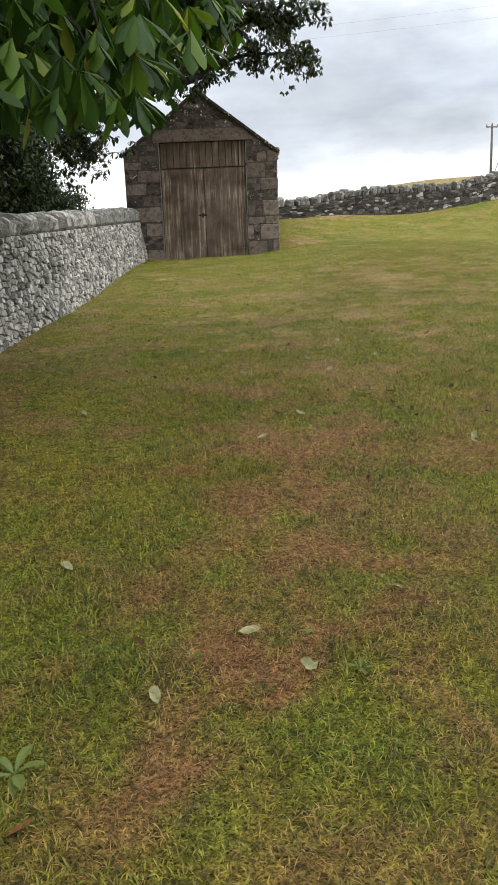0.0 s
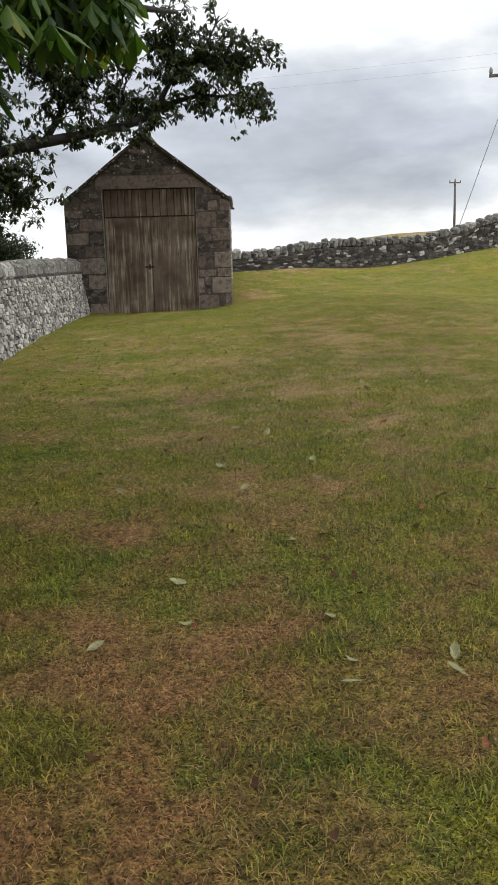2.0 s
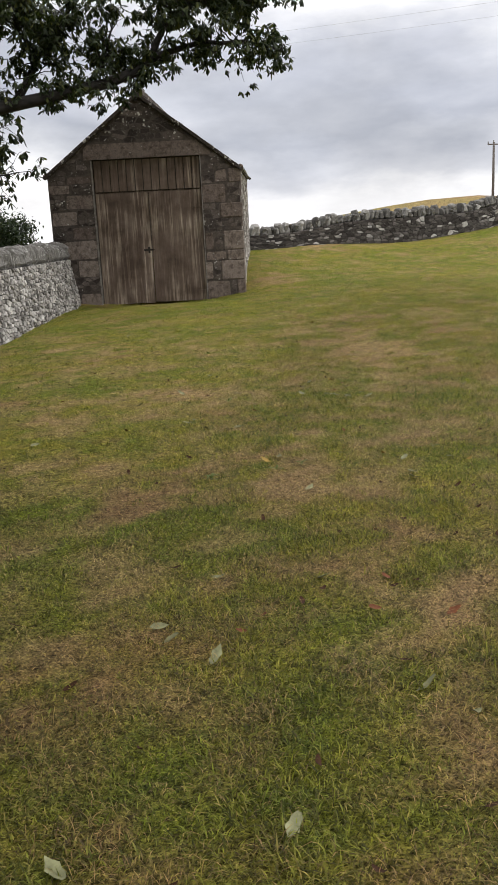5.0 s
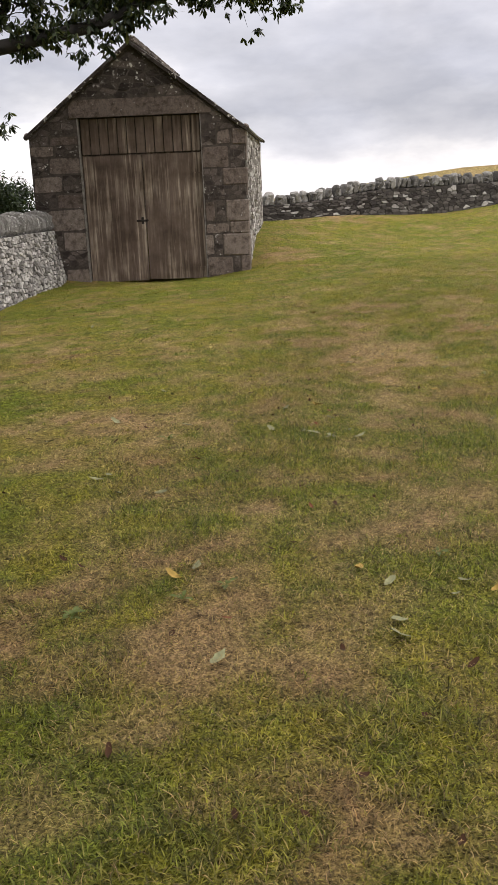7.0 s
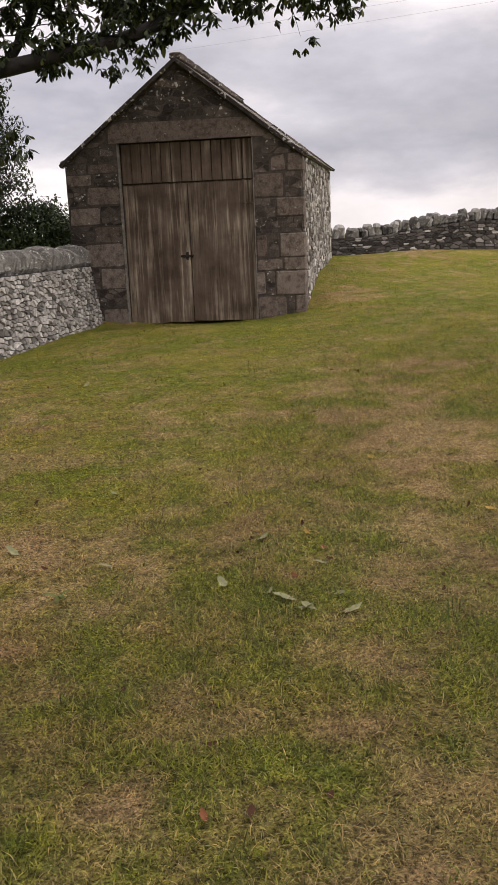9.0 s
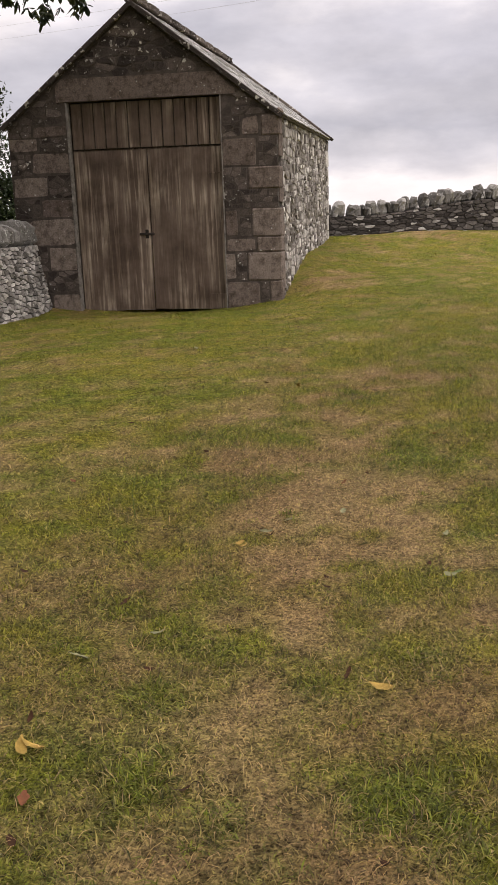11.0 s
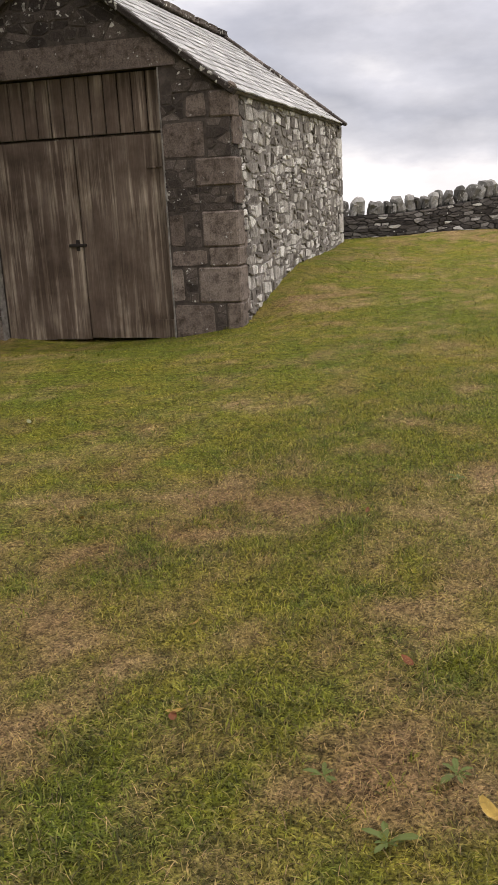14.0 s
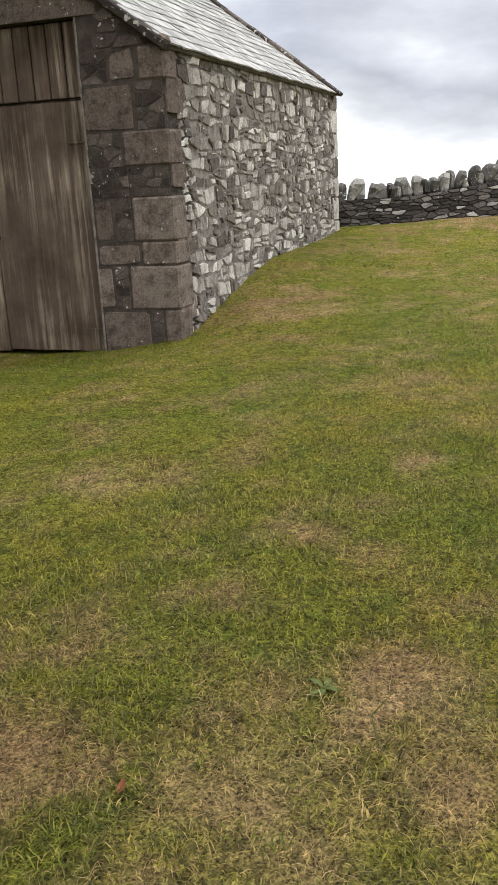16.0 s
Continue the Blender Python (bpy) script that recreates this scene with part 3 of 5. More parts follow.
LUSH_RISE = [(1.17, 13.60, 0.07, 0.9), (0.79, 12.83, 0.18, 0.6), (1.30, 12.00, 0.12, 0.6), (2.69, 12.85, 0.15, 0.7), (1.03, 10.96, 0.11, 0.7), (2.19, 11.17, 0.05, 0.8), (1.99, 12.15, 0.13, 0.6)]
LUSH_UPPER = [(3.14, 16.93, 0.13, 0.8), (3.25, 16.06, 0.09, 0.7), (4.11, 16.27, 0.11, 0.5), (2.85, 16.11, 0.13, 0.6), (4.02, 17.50, 0.12, 0.5)]
LUSH_YARD = [(3.91, 18.98, 0.15, 0.8), (3.53, 18.64, 0.15, 0.8), (4.47, 17.71, 0.11, 0.5), (4.70, 18.53, 0.11, 0.5), (5.33, 20.43, 0.27, 0.6), (3.82, 20.37, 0.24, 0.6), (2.93, 24.17, 0.52, 0.8)]
LUSH_CORNER_LAWN = [(5.57, 21.55, 0.14, 0.6), (4.76, 20.69, 0.11, 0.7), (5.31, 19.61, 0.15, 0.6), (6.01, 21.31, 0.18, 0.6), (5.37, 20.24, 0.12, 0.5), (5.67, 20.35, 0.10, 0.5), (2.89, 25.43, 0.53, 0.8), (4.12, 20.81, 0.15, 0.7)]
DRY = DRY_GATE + DRY_LOWER + DRY_MIDDLE + DRY_RISE + DRY_UPPER + DRY_YARD + DRY_CORNER_LAWN
LUSH = LUSH_GATE + LUSH_LOWER + LUSH_MIDDLE + LUSH_RISE + LUSH_UPPER + LUSH_YARD + LUSH_CORNER_LAWN
SPOT_X, SPOT_Y, SPOT_STEP = -5.0, 0.0, 0.03


def spot_map(spots, widen):
    """The spots laid out on a fine raster of the lawn."""
    gx, gy = np.meshgrid(np.arange(SPOT_X, 12, SPOT_STEP), np.arange(SPOT_Y, 36, SPOT_STEP))
    wx, wy = gx + 0.12 * (layered(gx, gy, 0.22, 91, 2) - 0.5), gy + 0.12 * (layered(gx, gy, 0.22, 95, 2) - 0.5)
    total = np.zeros_like(gx)
    for a, b, r, s in spots:
        r *= widen
        i0, i1 = int((b - 3 * r - SPOT_Y) / SPOT_STEP), int((b + 3 * r - SPOT_Y) / SPOT_STEP) + 1
        j0, j1 = int((a - 3 * r - SPOT_X) / SPOT_STEP), int((a + 3 * r - SPOT_X) / SPOT_STEP) + 1
        win = (slice(max(i0, 0), max(i1, 0)), slice(max(j0, 0), max(j1, 0)))
        total[win] += s * np.exp(-((wx[win] - a) ** 2 + (wy[win] - b) ** 2) / (r * r))
    return total


DRY_MAP, LUSH_MAP = spot_map(DRY, 1.45), spot_map(LUSH, 1.35)


def on_map(values, x, y):
    i = np.clip(((y - SPOT_Y) / SPOT_STEP).astype(int), 0, values.shape[0] - 1)
    j = np.clip(((x - SPOT_X) / SPOT_STEP).astype(int), 0, values.shape[1] - 1)
    return values[i, j]


def dryness(x, y):
    x, y = np.asarray(x, float), np.asarray(y, float)
    fine = layered(x, y, 0.17, 31, 3)
    v = 0.42 * layered(x, y, 0.5, 11) + 0.58 * fine
    v = (v - 0.5) * 2.9 + 0.27 + 0.06 * smooth(9, 14, y) - 0.2 * smooth(16, 24, y) + 0.6 * smooth(45, 80, y)
    v = v + 1.0 * on_map(DRY_MAP, x, y) * (0.2 + 1.6 * fine) - 0.35 * on_map(LUSH_MAP, x, y)
    return np.clip(v, 0, 1)


def rustiness(x, y):
    x, y = np.asarray(x, float), np.asarray(y, float)
    return np.clip(0.06 + 0.8 * (1 - smooth(4.5, 9.5, y)) + 0.4 * (layered(x, y, 0.7, 47, 3) - 0.5), 0, 1)


def put_floats(me, name, values):
    me.attributes.new(name, "FLOAT", "POINT").data.foreach_set("value", np.asarray(values, np.float32))


def build_ground():
    out = np.geomspace(1.0, 3000, 34)
    xs = np.concatenate([-14 - out[::-1], np.arange(-14, 24.01, 0.12), 24 + out])
    ys = np.concatenate([-8 - out[::-1], np.arange(-8, 40.01, 0.12), 40 + out])
    gx, gy = np.meshgrid(xs, ys)
    x, y = gx.ravel(), gy.ravel()
    z = ground(x, y) + 0.035 * (layered(x, y, 0.8, 5, 2) - 0.5) * (np.abs(x) < 30) * (np.abs(y) < 45)
    nx, ny = len(xs), len(ys)
    i = (np.arange(ny - 1)[:, None] * nx + np.arange(nx - 1)[None, :]).ravel()
    faces = np.stack([i, i + 1, i + 1 + nx, i + nx], 1)
    me = bpy.data.meshes.new("ground")
    me.from_pydata(np.stack([x, y, z], 1).tolist(), [], faces.tolist())
    me.materials.append(M_TURF)
    put_floats(me, "dryness", dryness(x, y))
    put_floats(me, "rust", rustiness(x, y))
    me.shade_smooth()
    tagged(new("ground", me), "mown lawn of green and straw-dry turf", "ground", kind="structure")


build_ground()


# ---- the dry stone walls ----
def stone_wall(name, label, origin, turn, length, first, floor_z, top_z, size, mats, thick, singles, cope, cope_mat, cope_size, rng, level, batter):
    """A wall in its own frame: x runs along it, its face looks to -y. Stones nearest the walk are pieces of their own, the rest is joined."""
    wall = tagged(new(name), label, "wall", kind="structure")
    wall.matrix_world = pose(*origin, 0, 0, turn)
    m_one, m_rest, m_core = mats
    steps = int(length / 0.5)
    verts, faces = [], []
    for i in range(steps + 1):
        s = first + length * i / steps
        for y, z in ((-batter, floor_z(s) - 0.25), (0.0, top_z(s)), (thick, top_z(s)), (thick, floor_z(s) - 0.25)):
            verts.append((s, y, z))
    for i in range(steps):
        for k in range(4):
            a, b = i * 4 + k, i * 4 + (k + 1) % 4
            faces.append((a, a + 4, b + 4, b))
    faces += [(0, 1, 2, 3), tuple(range(steps * 4 + 3, steps * 4 - 1, -1))]
    # core's dark colour carries the shade of the open joints
    mesh_object("core", verts, faces, m_core, wall, "rubble hearting coloured dark for the shade between the stones")
    rest, made = [], 0
    polys = coursed(length, 1.0, size[0] * 0.85, size[1], rng, 0.04) if level < 0.3 else rubble(length, 1.0, size[0], size[1], rng, 0.2, (), level)
    for poly in polys:
        line = [(first + px, floor_z(first + px) + pz * (top_z(first + px) - floor_z(first + px))) for px, pz in poly]
        v, f, (cx, cz) = stone_data(line, 0.004, rng.uniform(0.008, 0.042), rng)
        lean = batter * (top_z(cx) - cz) / (top_z(cx) - floor_z(cx) + 0.25)
        v = [(a, b - lean + batter * c / (top_z(cx) - floor_z(cx) + 0.25), c) for a, b, c in v]
        if singles[0] < cx < singles[1] and made < 300:
            mesh_object("stone", v, f, m_one, wall, at=(cx, 0, cz))
            made += 1
        else:
            rest.append(([(a + cx, b, c + cz) for a, b, c in v], f))
    if rest:
        tagged(mesh_object("stones", *join(rest), m_rest, wall), kind="stuff")
    s, k, far_cope = first, 0, []
    while s < first + length:
        w = cope_size[0] * rng.uniform(0.55, 1.55)
        h = cope(s) * rng.uniform(1 - cope_size[2] * 0.014, 1 + cope_size[2] * 0.009)
        v, f = rock_data(w, thick * rng.uniform(0.92, 1.08), h, rng, cope_size[1], 0.18)
        at = Vector((s + w / 2, thick / 2 + rng.uniform(-0.03, 0.03), top_z(s + w / 2) - 0.035))
        tilt = radians(rng.uniform(-cope_size[2], cope_size[2]))
        if k < 280:
            ob = mesh_object("cope_stone", v, f, cope_mat, wall, at=at)
            ob.rotation_euler = (radians(rng.uniform(-4, 4)), tilt, radians(rng.uniform(-7, 7)))
        else:
            far_cope.append(([tuple(Vector(p) + at) for p in v], f))
        s += w * 0.9
        k += 1
    if far_cope:
        tagged(mesh_object("cope_stones", *join(far_cope), cope_mat, wall), kind="stuff")
    return wall


rng = random.Random(4)
DN = math.hypot(0.165, 1)


def dyke_point(s):
    return dyke_x(0) + 0.165 * s / DN, s / DN


def dyke_floor(s):
    x, y = dyke_point(s)
    return float(ground(x + 0.05, y)) - 0.1


def dyke_top(s):
    return 0.45 - 0.0215 * (dyke_point(s)[1] - 11)


def dyke_cope(s):
    return 0.25 + 0.0088 * (dyke_point(s)[1] - 11) + 0.02


def field_x(s):
    return 4.75 + s * 0.989


def field_floor(s):
    x = field_x(s)
    return float(ground(x, 34.0 + 0.15 * (x - 4.9) - 0.05)) - 0.1


def field_top(s):
    x = field_x(s)
    return float(0.5 + 0.3 * smooth(6, 9.5, x) + 0.05 * smooth(9.5, 13, x) + 0.68 * smooth(12.6, 17, x) + 0.12 * max(0, x - 16)) - 0.27


# ---- the shed ----
shed = tagged(new("stone_shed"), "old stone cart shed with slate roof and weathered boarded double doors", "shed")
shed.matrix_world = pose(CORNER[0], CORNER[1], 0, 0, 0, -YAW)
MID = -SHED_W / 2
FOOT = -1.35
D0, D1, DTOP, DSPLIT = -3.39, -0.885, 2.29, 1.56


def prism(outline, y0, y1):
    n = len(outline)
    v = [(x, y0, z) for x, z in outline] + [(x, y1, z) for x, z in outline]
    f = [tuple(range(n)), tuple(range(2 * n - 1, n - 1, -1))] + [(i, n + i, n + (i + 1) % n, (i + 1) % n) for i in range(n)]
    return v, f


def build_shed():
    rng = random.Random(21)
    slope_n = Vector((APEX - EAVE, SHED_W / 2)).normalized()
    # front wall with the door's opening through it
    pieces = [prism([(-SHED_W, FOOT), (D0, FOOT), (D0, DTOP), (-SHED_W, DTOP - 0.33)], 0, 0.5), prism([(D1, FOOT), (0, FOOT), (0, DTOP - 0.33), (D1, DTOP)], 0, 0.5),
              prism([(-SHED_W, DTOP - 0.33), (D0, DTOP), (D1, DTOP), (0, DTOP - 0.33), (0, EAVE), (MID, APEX), (-SHED_W, EAVE)], 0, 0.5)]
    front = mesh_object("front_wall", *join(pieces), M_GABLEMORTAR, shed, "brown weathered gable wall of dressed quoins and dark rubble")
    # lintel
    lintel = [(D0 - 0.16, DTOP + 0.003), (D1 + 0.24, DTOP), (D1 + 0.235, DTOP + 0.08), (D1 - 0.02, DTOP + 0.29), (D1 - 0.06, DTOP + 0.335), (D0 - 0.05, DTOP + 0.345), (D0 - 0.155, DTOP + 0.25)]
    mesh_object("lintel", *prism(lintel, -0.022, 0.3), M_QUOIN, front, "long dressed stone lintel")

    def face_stone(name, x0, x1, z0, z1, mat, proud, joint=0.006):
        j = 0.035
        poly = [(x0 + rng.uniform(0, j), z0 + rng.uniform(0, j)), (x1 - rng.uniform(0, j), z0 + rng.uniform(0, j)), (x1 - rng.uniform(0, j), z1 - rng.uniform(0, j)), (x0 + rng.uniform(0, j), z1 - rng.uniform(0, j))]
        v, f, (cx, cz) = stone_data(poly, joint, proud, rng)
        return mesh_object(name, v, f, mat, front, at=(cx, 0, cz))

    # jambs, from the ground up: height of each course, and its stones from the outer corner to the doorway (share of the width, dressed or not)
    small, block = False, True
    courses = {1: [(-1.2, -0.55, ((0.2, block), (0.36, small), (1.0, block))), (-0.55, -0.1, ((0.6, block), (0.8, small), (1.0, block))), (-0.1, 0.14, ((0.42, block), (1.0, block))), (0.14, 0.58, ((0.5, block), (0.72, small), (1.0, block))),
                   (0.58, 0.87, ((0.5, small), (1.0, small))), (0.87, 1.21, ((0.55, block), (1.0, small))), (1.21, 1.66, ((0.35, small), (1.0, block))), (1.66, 1.97, ((0.3, block), (0.65, block), (1.0, small)))],
               0: [(-1.2, -0.71, ((0.5, small), (1.0, block))), (-0.71, -0.35, ((0.45, block), (1.0, small))), (-0.35, 0.06, ((0.5, small), (1.0, block))), (0.06, 0.51, ((0.2, small), (1.0, block))), (0.51, 0.83, ((0.45, small), (1.0, block))),
                   (0.83, 1.19, ((0.6, block), (1.0, small))), (1.19, 1.54, ((0.35, small), (1.0, block))), (1.54, 1.77, ((0.5, block), (1.0, small))), (1.77, 1.97, ((0.4, small), (1.0, block)))]}
    for side, rows in courses.items():
        outer, sign, w = (0, -1, -D1) if side else (-SHED_W, 1, SHED_W + D0)
        for z0, z1, stones in rows:
            a = 0.0
            for b, dressed in stones:
                x0, x1 = sorted((outer + sign * a * w, outer + sign * b * w))
                if dressed and a == 0 and side:
                    box("quoin", x0 + 0.012, 0.036, -0.02, rng.uniform(0.24, 0.36), z0 + 0.004, z1 - 0.005, M_QUOIN, front, bev=0.02)
                elif dressed:
                    face_stone("quoin", x0, x1, z0, z1, M_QUOIN, 0.009, 0.003)
                else:
                    for poly in rubble(x1 - x0, z1 - z0, 0.16, 0.1, rng, 0.1, (), 0.4):
                        v, f, (cx, cz) = stone_data([(px + x0, pz + z0) for px, pz in poly], 0.003, rng.uniform(0.002, 0.012), rng)
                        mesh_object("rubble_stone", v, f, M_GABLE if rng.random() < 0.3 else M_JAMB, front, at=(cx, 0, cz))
                a = b
    # rubble of the gable head, above and beside the lintel
    base = 1.97
    cuts = [(SHED_W, EAVE - base - 0.05, slope_n.x, slope_n.y), (0, EAVE - base - 0.05, -slope_n.x, slope_n.y)]
    for poly in rubble(SHED_W, APEX - base, 0.22, 0.12, rng, 0.16, cuts, 0.4):
        poly = [(px - SHED_W, pz + base) for px, pz in poly]
        cx, cz = sum(p[0] for p in poly) / len(poly), sum(p[1] for p in poly) / len(poly)
        if D0 - 0.2 < cx < D1 + 0.28 and cz < DTOP + 0.39:
            continue
        v, f, (cx, cz) = stone_data(poly, 0.004, rng.uniform(0.002, 0.012), rng)
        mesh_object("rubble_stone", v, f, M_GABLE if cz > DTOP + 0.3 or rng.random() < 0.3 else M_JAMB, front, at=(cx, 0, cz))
    # pale pointing along the opening's edges
    for x0, x1 in ((D0 - 0.018, D0 + 0.004), (D1 - 0.004, D1 + 0.012)):
        box("pointing", x0, x1, -0.014, 0.1, FOOT + 0.2, DTOP - 0.01, M_MORTAR, front, "pale lime pointing beside the doorway")

    # side wall towards the lawn; its own frame runs along it
    side = mesh_object("side_wall", *box_data(0.5, SHED_L, 0, 0.5, FOOT, EAVE - 0.02), M_MORTAR, shed, "side wall of pale random rubble in lime mortar")
    side.rotation_euler = (0, 0, radians(90))
    corner = mesh_object("wall_end", *box_data(0, 0.5, 0, 0.02, FOOT, EAVE - 0.02), M_MORTAR, side)
    made, rest = 0, []
    for poly in coursed(SHED_L - 0.08, EAVE - 0.03 + 1.0, 0.18, 0.115, rng, 0.04, (), 0.3):
        poly = [(px + 0.28, pz - 1.0) for px, pz in poly]
        v, f, (cx, cz) = stone_data(poly, 0.004, rng.uniform(0.004, 0.03), rng)
        if made < 300 and (cx < 4.6 or made < 40):
            mesh_object("stone", v, f, M_PALE, side, at=(cx, 0, cz))
            made += 1
        else:
            rest.append(([(a + cx, b, c + cz) for a, b, c in v], f))
    tagged(mesh_object("stones", *join(rest), M_PALE_REST, side), kind="stuff")
    z, k = FOOT + 0.3, 0
    while z < EAVE - 0.1:
        h = min(rng.uniform(0.26, 0.4), EAVE - 0.03 - z)
        w = (0.42 if k % 2 else 0.27) * rng.uniform(0.9, 1.1)
        for a, b in ((0.015, w), (SHED_L + 0.43 - w, SHED_L + 0.43)):
            if a > 1 or k % 2:
                poly = [(a, z + 0.005), (b, z), (b, z + h - 0.006), (a, z + h)]
                v, f, (cx, cz) = stone_data(poly, 0.006, 0.022, rng)
                mesh_object("quoin", v, f, M_QUOIN if a < 1 else M_PALE, side, at=(cx, 0, cz))
        z += h
        k += 1
    mesh_object("back_wall", *prism([(-SHED_W, FOOT), (0, FOOT), (0, EAVE), (MID, APEX), (-SHED_W, EAVE)], SHED_L - 0.01, SHED_L + 0.45), M_MORTAR, shed)
    mesh_object("west_wall", *box_data(-SHED_W, -SHED_W + 0.5, 0.5, SHED_L - 0.01, FOOT, EAVE - 0.02), M_MORTAR, shed)
    mesh_object("earth_floor", *box_data(-SHED_W + 0.5, -0.5, 0.5, SHED_L - 0.01, -1.2, -1.04), M_MUD, shed)

    # roof
    run, rise = SHED_W / 2 + 0.07, (APEX - EAVE) * (SHED_W / 2 + 0.07) / (SHED_W / 2)
    length, ang = math.hypot(run, rise), math.atan2(rise, run)
    back = SHED_L + 0.3
    for side_sign, name in ((1, "roof_slope"), (-1, "roof_slope")):
        # frame: x down the slope from the ridge, y along the ridge, z out of the roof
        # the deck's dark colour paints the shadow line under the eaves
        deck = mesh_object(name, *box_data(0.0, length, -0.04, back, -0.03, 0.008), M_POLE, shed, "slope of small grey lichened slates")
        base_m = Matrix.Translation((MID, 0, APEX + 0.03))
        deck.matrix_local = base_m @ (Matrix.Identity(4) if side_sign > 0 else Matrix.Rotation(math.pi, 4, "Z") @ Matrix.Translation((0, -back + 0.04, 0))) @ Matrix.Rotation(ang, 4, "Y")
        shapes = []
        for q in range(5):
            w, hgt = 0.30, 0.27
            pts = [(0, 0), (0, w - 0.004), (hgt * rng.uniform(0.93, 1.02), w - 0.004 - rng.uniform(0, 0.02)), (hgt * rng.uniform(0.95, 1.03), w * 0.5), (hgt * rng.uniform(0.93, 1.02), rng.uniform(0, 0.02))]
            n = len(pts)
            top = [(x, y, 0.022 + 0.05 * x) for x, y in pts]
            bot = [(x, y, 0.006 + 0.05 * x) for x, y in pts]
            shapes.append((top + bot, [tuple(range(n - 1, -1, -1)), tuple(range(n, 2 * n))] + [(i, (i + 1) % n, n + (i + 1) % n, n + i) for i in range(n)]))
        meshes = []
        joined = []
        rows, cols = 13, 23
        for r in range(rows):
            for c in range(cols + 1):
                v, f = shapes[rng.randrange(5)]
                x, y = length - 0.235 - r * (length - 0.1) / rows, c * back / cols - (0.5 if r % 2 else 0.0) * back / cols
                if not -0.1 < y < back - 0.22:
                    continue
                if side_sign > 0:
                    if len(meshes) < 5:
                        for vv, ff in shapes:
                            me = bpy.data.meshes.new("slate")
                            me.from_pydata(vv, [], ff)
                            me.materials.append(M_SLATE)
                            meshes.append(me)
                    ob = new("slate", meshes[rng.randrange(5)])
                    ob.parent, ob.location = deck, (x + rng.uniform(-0.012, 0.012), y, rng.uniform(0, 0.004))
                    ob.rotation_euler = (radians(rng.uniform(-0.8, 0.8)), radians(rng.uniform(-0.5, 0.8)), radians(rng.uniform(-1.5, 1.5)))
                else:
                    joined.append(([(p[0] + x, p[1] + y, p[2]) for p in v], f))
        if joined:
            tagged(mesh_object("slates", *join(joined), M_SLATE_REST, deck), kind="stuff")
        # thin dark edge over the front gable, and raised skew stones on the far gable
        verge_y = (-0.075, 0.06) if side_sign > 0 else (back - 0.10, back + 0.035)
        box("verge", 0.0, length + 0.02, verge_y[0], verge_y[1], -0.05, 0.026, M_GABLE, deck, "dark stone verge along the gable", 0.01)
        x = 0.02
        while x < length:
            w = rng.uniform(0.35, 0.6)
            ya, yb = (back - 0.26, back + 0.06) if side_sign > 0 else (-0.02, 0.3)
            box("skew_stone", x, min(x + w - 0.01, length + 0.06), ya, yb, 0.0, rng.uniform(0.06, 0.085), M_GABLE, deck, "dark skew coping stone", 0.015)
            x += w
        eave = -0.05 if side_sign > 0 else back - 0.12
        v, f = rock_data(0.11, 0.13, 0.1, rng)
        mesh_object("skewputt", v, f, M_QUOIN, deck, "small pale stone at the roof's corner", (length - 0.05, eave + 0.04, -0.03))
    y = -0.05
    while y < back - 0.2:
        w = rng.uniform(0.5, 0.8)
        v, f = rock_data(0.24, min(w, back - y) * 1.02, 0.12, rng, 0.4, 0.05)
        mesh_object("ridge_stone", v, f, M_GABLE, shed, at=(MID, y + w / 2, APEX + 0.03))
        y += w

    # doors
    gap = 0.02
    for leaf, (a, b) in enumerate(((D0 + 0.018, -2.142), (-2.126, D1 - 0.016))):
        door = new("door")
        door.parent, door.location = shed, (0, 0.11, 0)
        tagged(door, "closed door leaf of faded brown weathered boards")
        n = 7
        for i in range(n):
            x0, x1 = a + (b - a) * i / n, a + (b - a) * (i + 1) / n
            low = -1.03 + rng.uniform(0, 0.012) + (0.02 if leaf else 0.0)
            box("board", x0 + 0.0006, x1 - 0.0006, rng.uniform(-0.001, 0.001), 0.035, low, DSPLIT - gap, M_WOOD, door, bev=0.0015)
        for z0 in (-0.75, 1.2):
            box("ledge", a + 0.03, b - 0.03, 0.036, 0.07, z0, z0 + 0.16, M_WOOD, door)
        if not leaf:
            box("patch_board", b - 0.24, b - 0.003, -0.01, -0.0015, -1.02, 0.24, M_WOOD, door, "upright cover board below the hasp", 0.002)
        if leaf:
            box("patch_board", b - 0.3, b - 0.005, -0.022, -0.004, -1.01, -0.76, M_WOOD, door, "short repair board", 0.004)
            box("patch_board", b - 0.24, b - 0.005, -0.02, -0.004, 1.13, 1.15, M_WOOD, door, "thin batten", 0.003)
    box("latch", -2.33, -2.08, 0.075, 0.106, 0.2, 0.24, M_IRON, shed, "rusted iron hasp across the doors", 0.008)
    box("latch_plate", -2.23, -2.18, 0.085, 0.108, 0.15, 0.29, M_IRON, shed, "rusted iron plate", 0.006)
    panel = new("transom_panel")
    panel.parent, panel.location = shed, (0, 0.1, 0)
    tagged(panel, "panel of upright boards with open joints above the doors")
    n = 13
    for i in range(n):
        x0, x1 = D0 + 0.02 + (D1 - D0 - 0.04) * i / n, D0 + 0.02 + (D1 - D0 - 0.04) * (i + 1) / n
        box("board", x0 + 0.009, x1 - 0.009, rng.uniform(-0.004, 0.004), 0.03, DSPLIT + 0.012, DTOP - 0.02, M_WOOD, panel, bev=0.004)
    box("backing", D0 + 0.005, D1 - 0.005, 0.045, 0.06, DSPLIT, DTOP - 0.005, M_MUD, panel)
